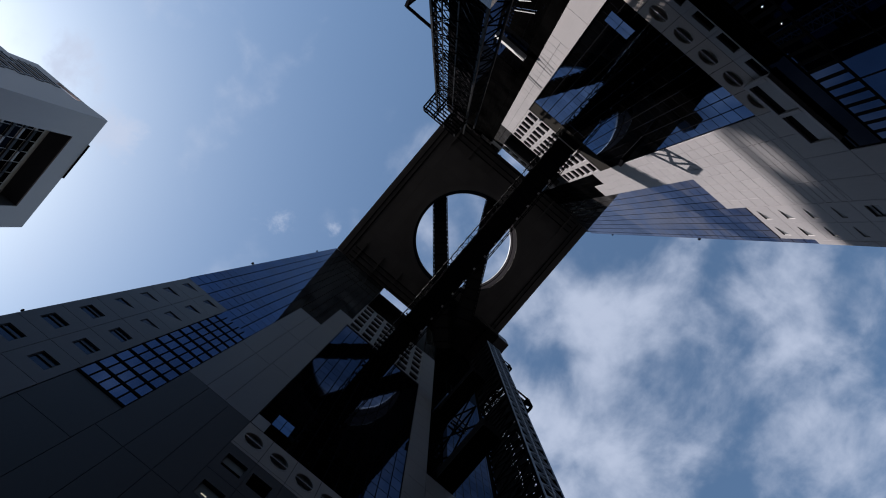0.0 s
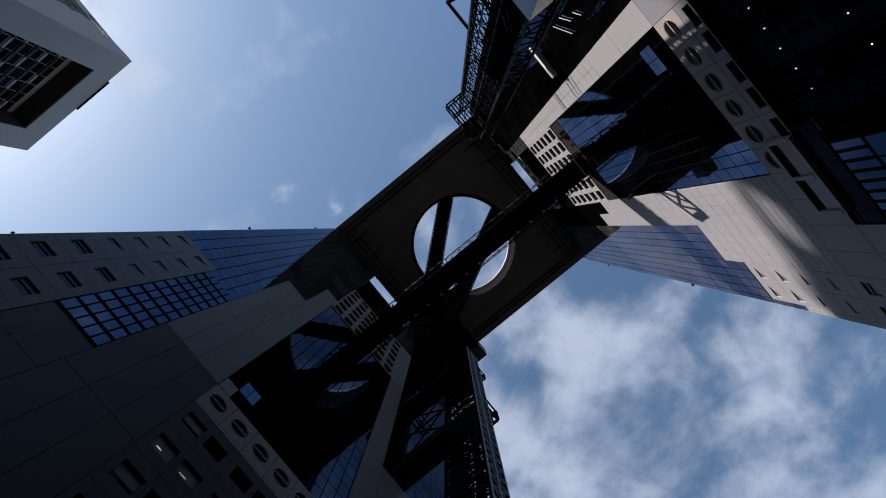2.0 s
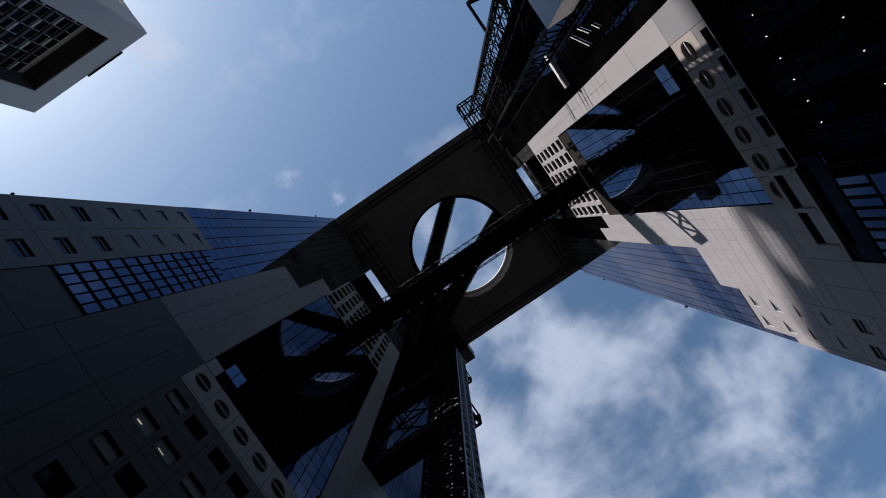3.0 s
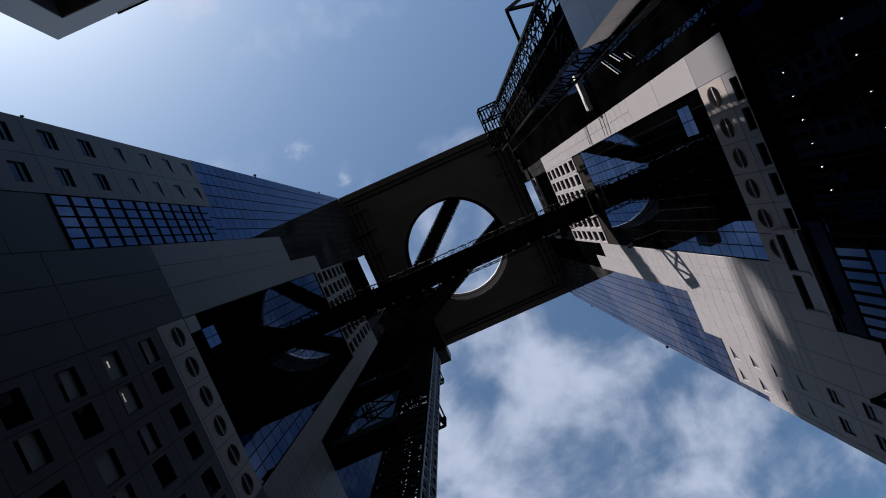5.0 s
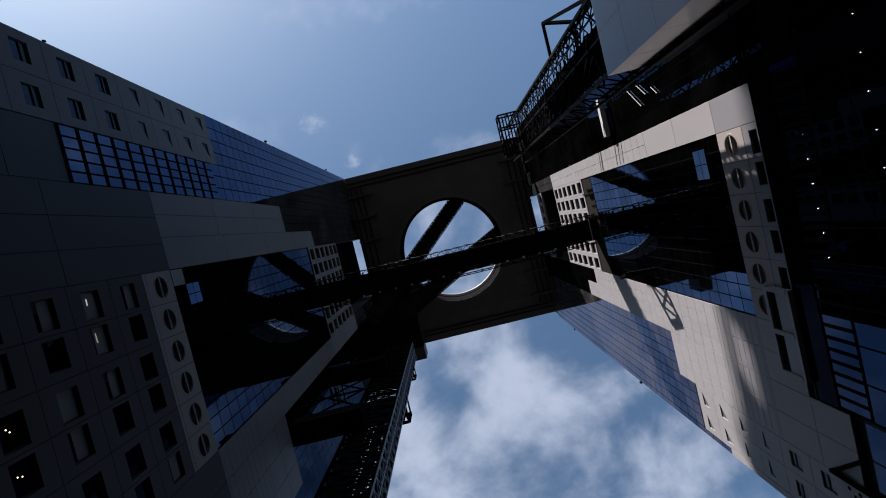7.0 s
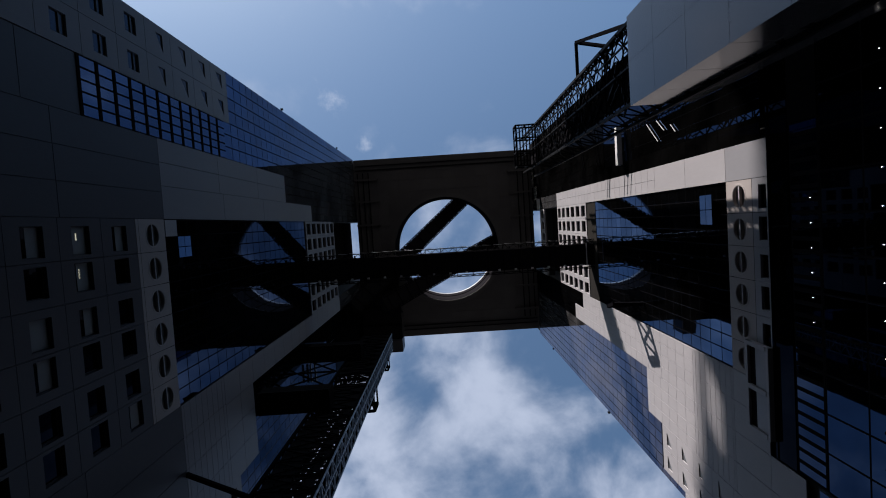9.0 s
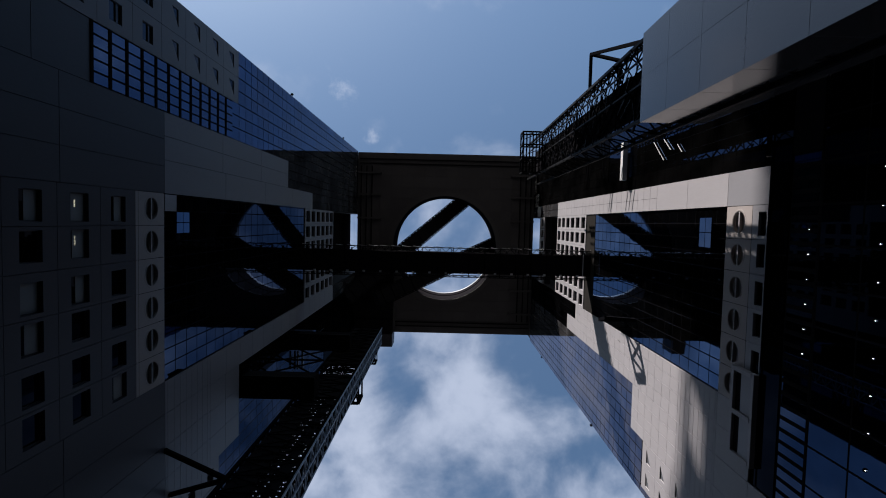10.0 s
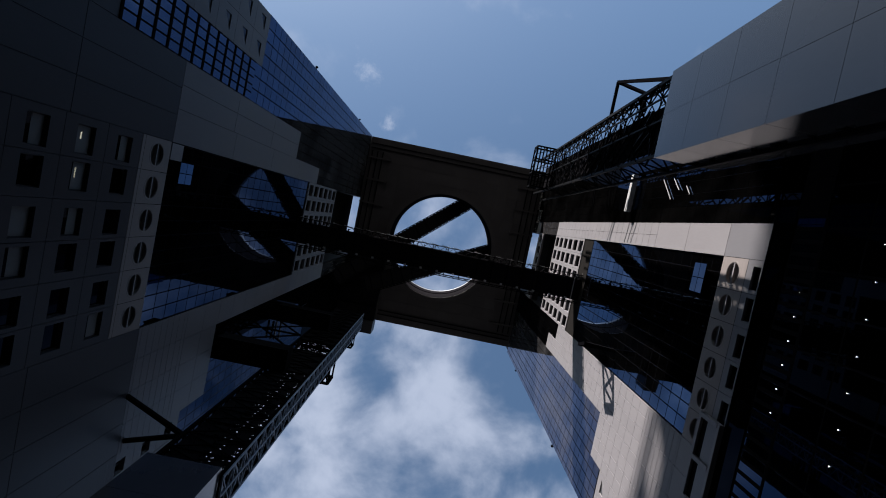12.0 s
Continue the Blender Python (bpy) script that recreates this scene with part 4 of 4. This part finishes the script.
for i in range(34):
    z = 55.0 + i * 1.04
    for k in range(6):
        x = -24.0 + k * 1.0
        gap = rng.random() < (0.9 if k in (2, 3, 5) else 0.12)
        if gap:
            w = rng.uniform(0.25, 0.5)
            box(bm, x, x + 0.99, 31.7, 31.76, z, z + 0.5)
            box(bm, x, x + w, 31.7, 31.76, z + 0.51, z + 1.03)
        else:
            box(bm, x, x + 0.99, 31.7, 31.76, z, z + 1.03)
part("screen", bm, FIN, mast_w, "", "stuff")
# thin rods added between shaft and tower to cast lines on the pale band
for x, z, w in ((23.8, 78.7, 0.09), (23.8, 80.1, 0.10), (23.8, 81.4, 0.09), (23.8, 88.3, 0.16), (23.8, 89.3, 0.1)):
    bm = bmesh.new()
    beam(bm, (x, -12.9, z), (x + 0.6, -7.4, z), w)
    part("shadow_rod", bm, STEEL, east)
# pale bars put in as sunlit glints beside the tower
for y0, z0, y1, z1 in ((-10.78, 65.9, -8.15, 62.7), (-10.66, 62.9, -9.15, 60.9), (-9.53, 59.2, -8.52, 58.0)):
    bm = bmesh.new()
    beam(bm, (26.8, y0 * 1.023, z0 * 1.023), (26.8, y1 * 1.023, z1 * 1.023), 0.075)
    part("glint_bar", bm, STEEL_PALE, east, "pale bar for a sunlit glint")

# truss and walkway from the shaft back to the tower
for z in (67.2, 93.0):
    bm = bmesh.new()
    box(bm, -25.95, -16.5, 20.7, 23.6, z, z + 2.4)
    part("walkway", bm, FIN, west)
    for y in (20.75, 23.55):
        bm = bmesh.new()
        beam(bm, (-25.95, y, z - 0.1), (-16.5, y, z - 0.1), 0.22)
        part("walkway_edge", bm, STEEL_TUBE, west)
bm = bmesh.new()
lattice_face(bm, (-25.9, 23.3, 69.8), (6.4, 0, 0), (0, 0, 23.0), 3, 0.26)
part("tie_truss", bm, STEEL, west, "", "stuff")
for x in (-25.7, -24.9):
    bm = bmesh.new()
    beam(bm, (x, 23.7, 92.4), (x, 27.0, 92.4), 0.3)
    part("bracket_beam", bm, STEEL_MID, west)

# level lattice ties between shafts and towers
for z in (62, 74, 88, 104, 120, 136):
    for y in (31.8, 33.6):
        bm = bmesh.new()
        beam(bm, (-26.0, y, z), (-25.6, y, z), 0.4)
        part("tie_beam", bm, STEEL, mast_w)


# ---- panelled shaft bases ----
def shaft_base(name, label, x0, x1, y0, y1, zt, face):
    s = thing(name, label, "building", "panelled service blocks")
    bm = bmesh.new()
    box(bm, x0 + 0.1, x1 - 0.1, y0 + 0.1, y1 - 0.1, -1.6, zt - 0.1)
    part("core", bm, JOINT, s)
    n = round((zt - 14) / 5.6)
    h = (zt - 14) / n
    side = 1 if face > 0 else -1
    xf = x0 + 0.1 if face > 0 else x1 - 0.1
    me = panel_mesh((y1 - y0) / 2 - 0.022, h - 0.022, PANEL_BLOCK)
    turn = Matrix() if face > 0 else Matrix.Rotation(math.pi, 4, "Z")
    for k in range(n):
        for i in range(2):
            piece("cladding_panel", me, s, (xf - side * 0.04, y0 + (i + 0.5) * (y1 - y0) / 2, 14 + (k + 0.5) * h), turn)
    me2 = panel_mesh(x1 - x0 - 0.04, h - 0.04, PANEL_BLOCK)
    yf, t2 = (y1 - 0.1, -math.pi / 2) if face > 0 else (y0 + 0.1, math.pi / 2)
    for k in range(n):
        piece("cladding_panel", me2, s, ((x0 + x1) / 2, yf + (0.04 if face > 0 else -0.04), 14 + (k + 0.5) * h), Matrix.Rotation(t2, 4, "Z"))
    return s


shaft_base("service_block", "grey aluminium panelled base of the lift shaft", 16.5, 21.9, -16.43, -8.95, 44.8, 1)
shaft_base("service_block", "grey panelled base under the lattice shaft", -19.43, -13.35, 22.8, 30.0, 40.5, -1)


# ---- sky bridge ----
def sky_bridge():
    b = thing("sky_bridge", "black steel footbridge between the two towers", "footbridge")
    x0, x1, y0, y1, z0, z1 = -27.9, 28.9, 5.4, 9.2, 94.6, 97.8
    bm = bmesh.new()
    box(bm, x0, x1, y0, y1, z0, z1)
    part("walkway", bm, FIN, b)
    for y in (y0 - 0.85, y1 + 0.35):
        bm = bmesh.new()
        w = 0.75 if y < y0 else 0.3
        n = 72 if y < y0 else 46
        for k in range(n):
            xa, xb = x0 + (x1 - x0) * k / n, x0 + (x1 - x0) * (k + 1) / n
            ya, yb = (y, y + w) if k % 2 else (y + w, y)
            beam(bm, (xa, ya, z0), (xb, yb, z0), 0.09)
        beam(bm, (x0, y, z0), (x1, y, z0), 0.14)
        beam(bm, (x0, y + w, z0), (x1, y + w, z0), 0.14)
        part("side_truss", bm, STEEL_TUBE, b, "", "stuff")
    for i in range(20):
        bm = bmesh.new()
        x = x0 + (i + 0.5) * (x1 - x0) / 20
        beam(bm, (x, y0 - 0.8, z0 + 0.1), (x, y1 + 0.6, z0 - 0.1), 0.14)
        part("crossbeam", bm, STEEL, b)
    bm = bmesh.new()
    box(bm, -0.06, 0.06, -0.45, 0.0, -0.05, 0.9)
    post_me = mesh_of("parapet_post", bm, STEEL)
    bm = bmesh.new()
    box(bm, -0.9, 0.9, -0.05, 0.05, -0.04, 0.04)
    dash_me = mesh_of("rail_dash", bm, STEEL_PALE)
    for i in range(28):
        x = x0 + (i + 0.5) * (x1 - x0) / 28
        piece("parapet_post", post_me, b, (x, y0 - 0.1, z0))
        piece("rail_dash", dash_me, b, (x, y0 - 0.95, z0 + 0.2), Matrix.Rotation(radians(6), 4, "Z"))
    bm = bmesh.new()
    box(bm, -0.2, 0.2, -0.15, 0.15, -0.2, 0.1)
    lug = mesh_of("lug", bm, STEEL_PALE)
    for i in range(17):
        piece("lug", lug, b, (x0 + 4.5 + i * 3.0, y1 - 0.1, z0 - 0.1))
    bm = bmesh.new()
    beam(bm, (25.6, y0 - 0.2, z0 - 0.15), (25.6, y1 + 0.1, z0 - 0.15), 0.14)
    part("end_rail", bm, STEEL_PALE, b, "pale end rail")
    for x in (27.3, 28.6):
        bm = bmesh.new()
        box(bm, x - 0.12, x + 0.12, y0 - 1.2, y0 + 0.2, z0 - 0.5, z0 + 1.4)
        part("bearing", bm, STEEL_PALE, b, "pale bearing bracket")
    return b


sky_bridge()


# ---- escalator tubes across the void ----
def escalator(p, q, w, h, label):
    e = thing("escalator_tube", label, "escalator", "escalators across the void")
    p, q = Vector(p), Vector(q)
    d = (q - p).normalized()
    a = d.cross(Vector((0, 0, 1))).normalized()
    u = a.cross(d).normalized()
    bm = bmesh.new()
    beam(bm, p, q, w * 0.8, h)
    part("tube", bm, FIN, e)
    for s in (-1, 1):
        bm = bmesh.new()
        o = p + a * (s * w * 0.42) - u * (h * 0.5)
        lattice_face(bm, o, a * (s * w * 0.09), q - p, 20, 0.09, False)
        for k in (0.0, 0.09):
            beam(bm, o + a * (s * w * k), o + a * (s * w * k) + (q - p), 0.2)
        part("edge_truss", bm, STEEL, e, "", "stuff")
    n = 40
    for s in (-1, 1):
        bm = bmesh.new()
        o = p + a * (s * w * 0.47) - u * (h * 0.5)
        for k in range(n):
            c0, c1 = o + (q - p) * (k / n), o + (q - p) * ((k + 0.55) / n)
            beam(bm, c0, c1, w * 0.05, 0.3)
        part("edge_panel", bm, FIN, e, "", "stuff")
    for i in range(14):
        bm = bmesh.new()
        c = p + (q - p) * ((i + 0.5) / 14) - u * (h * 0.53)
        beam(bm, c - a * (w * 0.5), c + a * (w * 0.5), 0.16)
        part("rib", bm, STEEL, e)
    return e


escalator((-25.9, 21.0, 139.0), (8.3, -9.0, 168.0), 4.4, 3.0, "dark enclosed escalator climbing to the deck's hole")
escalator((-17.7, 21.0, 139.0), (16.6, 6.15, 164.0), 4.6, 3.0, "second dark enclosed escalator under the deck")


# ---- white hotel block nearby ----
def hotel():
    h = thing("hotel_block", "pale high-rise with a deep window bay", "building")
    H = 185.0
    x0, x1, y1, y0 = -0.529 * H, -0.263 * H, -0.622 * H, -145.0
    bx0, bx1, bt = -0.479 * H, -0.313 * H, 0.95 * H
    deep = 7.0
    # roof slot, low wing and rear wing added to shape the sun eastwards
    wing = 171.0
    for a, b, c, d, zb, zt in ((x0, bx0, y0, y1, -1.6, H), (bx1, x1 - 4.0, y0, -117.2, -1.6, 181.5), (bx1, x1 - 4.0, -117.2, y1, -1.6, H), (x1 - 4.0, x1, -117.2, y1, -1.6, H), (x1 - 4.0, x1, -134.5, -124.5, -1.6, 179.4), (x1 - 4.0, x1, y0, -134.5, -1.6, 183.5), (x1 - 0.7, x1, -134.5, -124.5, 182.2, 183.5), (bx0, bx1, y0, y1, bt, H), (bx0, bx1, y0, y1 - deep, -1.6, bt), (x0, x1, -168.0, y0, -1.6, wing), (x0, x1, -205.0, -168.0, -1.6, 183.0)):
        bm = bmesh.new()
        box(bm, a, b, d, c, zb, zt)
        part("wall", bm, WHITE_RENDER, h)
    # the roofline sinks from the corner towards the back
    bm = bmesh.new()
    prof = ((-117.2, -1.6), (-117.2, H), (-122.8, 183.5), (-124.5, 183.5), (-124.5, -1.6))
    rings = [[bm.verts.new((x, y, z)) for y, z in prof] for x in (x1 - 4.0, x1)]
    for r in rings:
        bm.faces.new(r)
    for i in range(5):
        bm.faces.new((rings[0][i], rings[0][(i + 1) % 5], rings[1][(i + 1) % 5], rings[1][i]))
    part("wall", bm, WHITE_RENDER, h)
    # long window bands on the side wall, with balcony edges and dividers
    bands = {}
    for long in (11.0, 37.5):
        bm = bmesh.new()
        box(bm, -0.1, 0.03, -long, 0.0, -1.15, 1.15)
        sill = bmesh.new()
        box(sill, -0.1, 0.35, -long, 0.0, -0.3, 0.3)
        bands[long] = (mesh_of("window_band", bm, PANE), mesh_of("balcony_edge", sill, PANEL_MID))
    bm = bmesh.new()
    box(bm, -0.1, 0.30, -0.18, 0.18, -1.3, 1.2)
    divider = mesh_of("balcony_divider", bm, PANEL_MID)
    for k in range(15):
        z = 177.2 - k * 3.75
        long = 11.0 if z > wing - 2.0 else 37.5
        w0 = piece("window_band", bands[long][0], h, (x1, -130.0 - 0.8 * (k % 2), z))
        piece("balcony_edge", bands[long][1], w0, (0, 0, -1.6))
        for i in range(int(long / 6.0)):
            piece("balcony_divider", divider, w0, (0, -0.5 - i * 6.0, 0))
    # dark sheets added on the reveals, so that the bay looks shaded inside
    for a, e, f, g, zb, zt in ((bx0, bx0 + 0.1, y1 - deep, y1 - 0.4, 60.0, bt - 0.1), (bx1 - 0.1, bx1, y1 - deep, y1 - 0.4, 60.0, bt - 0.1), (bx0, bx1, y1 - deep, y1 - 0.4, bt - 0.1, bt - 0.01)):
        bm = bmesh.new()
        box(bm, a, e, f, g, zb, zt)
        part("bay_lining", bm, PANEL_GREY, h)
    # window bay: rows of panes behind spandrels, cut by broad piers
    nx = 7
    w = (bx1 - bx0) / nx
    bm = bmesh.new()
    box(bm, -w * 0.46, w * 0.46, -0.1, 0.15, -1.5, 1.5)
    wme = mesh_of("pane", bm, PANE)
    bm = bmesh.new()
    box(bm, -w * 0.47, w * 0.47, -0.05, 0.7, -0.55, 0.55)
    sme = mesh_of("spandrel", bm, PANEL_GREY)
    bm = bmesh.new()
    box(bm, -w * 0.47, w * 0.47, -0.05, 0.5, -0.45, 0.45)
    sme2 = mesh_of("spandrel", bm, WHITE_RENDER)
    for k in range(16):
        z = bt - 4.0 - k * 4.4
        for i in range(nx):
            win = piece("window", sme2 if (i + k) % 3 == 0 else sme, h, (bx0 + (i + 0.5) * w, y1 - deep, z - 2.0))
            piece("pane", wme, win, (0, 0.0, 2.0))
    bm = bmesh.new()
    box(bm, -0.404 * H, -0.323 * H, y1 - 0.5, y1 + 0.45, H + 0.02, H + 0.5)
    part("gondola_rail", bm, FIN, h)
    return h


hotel()
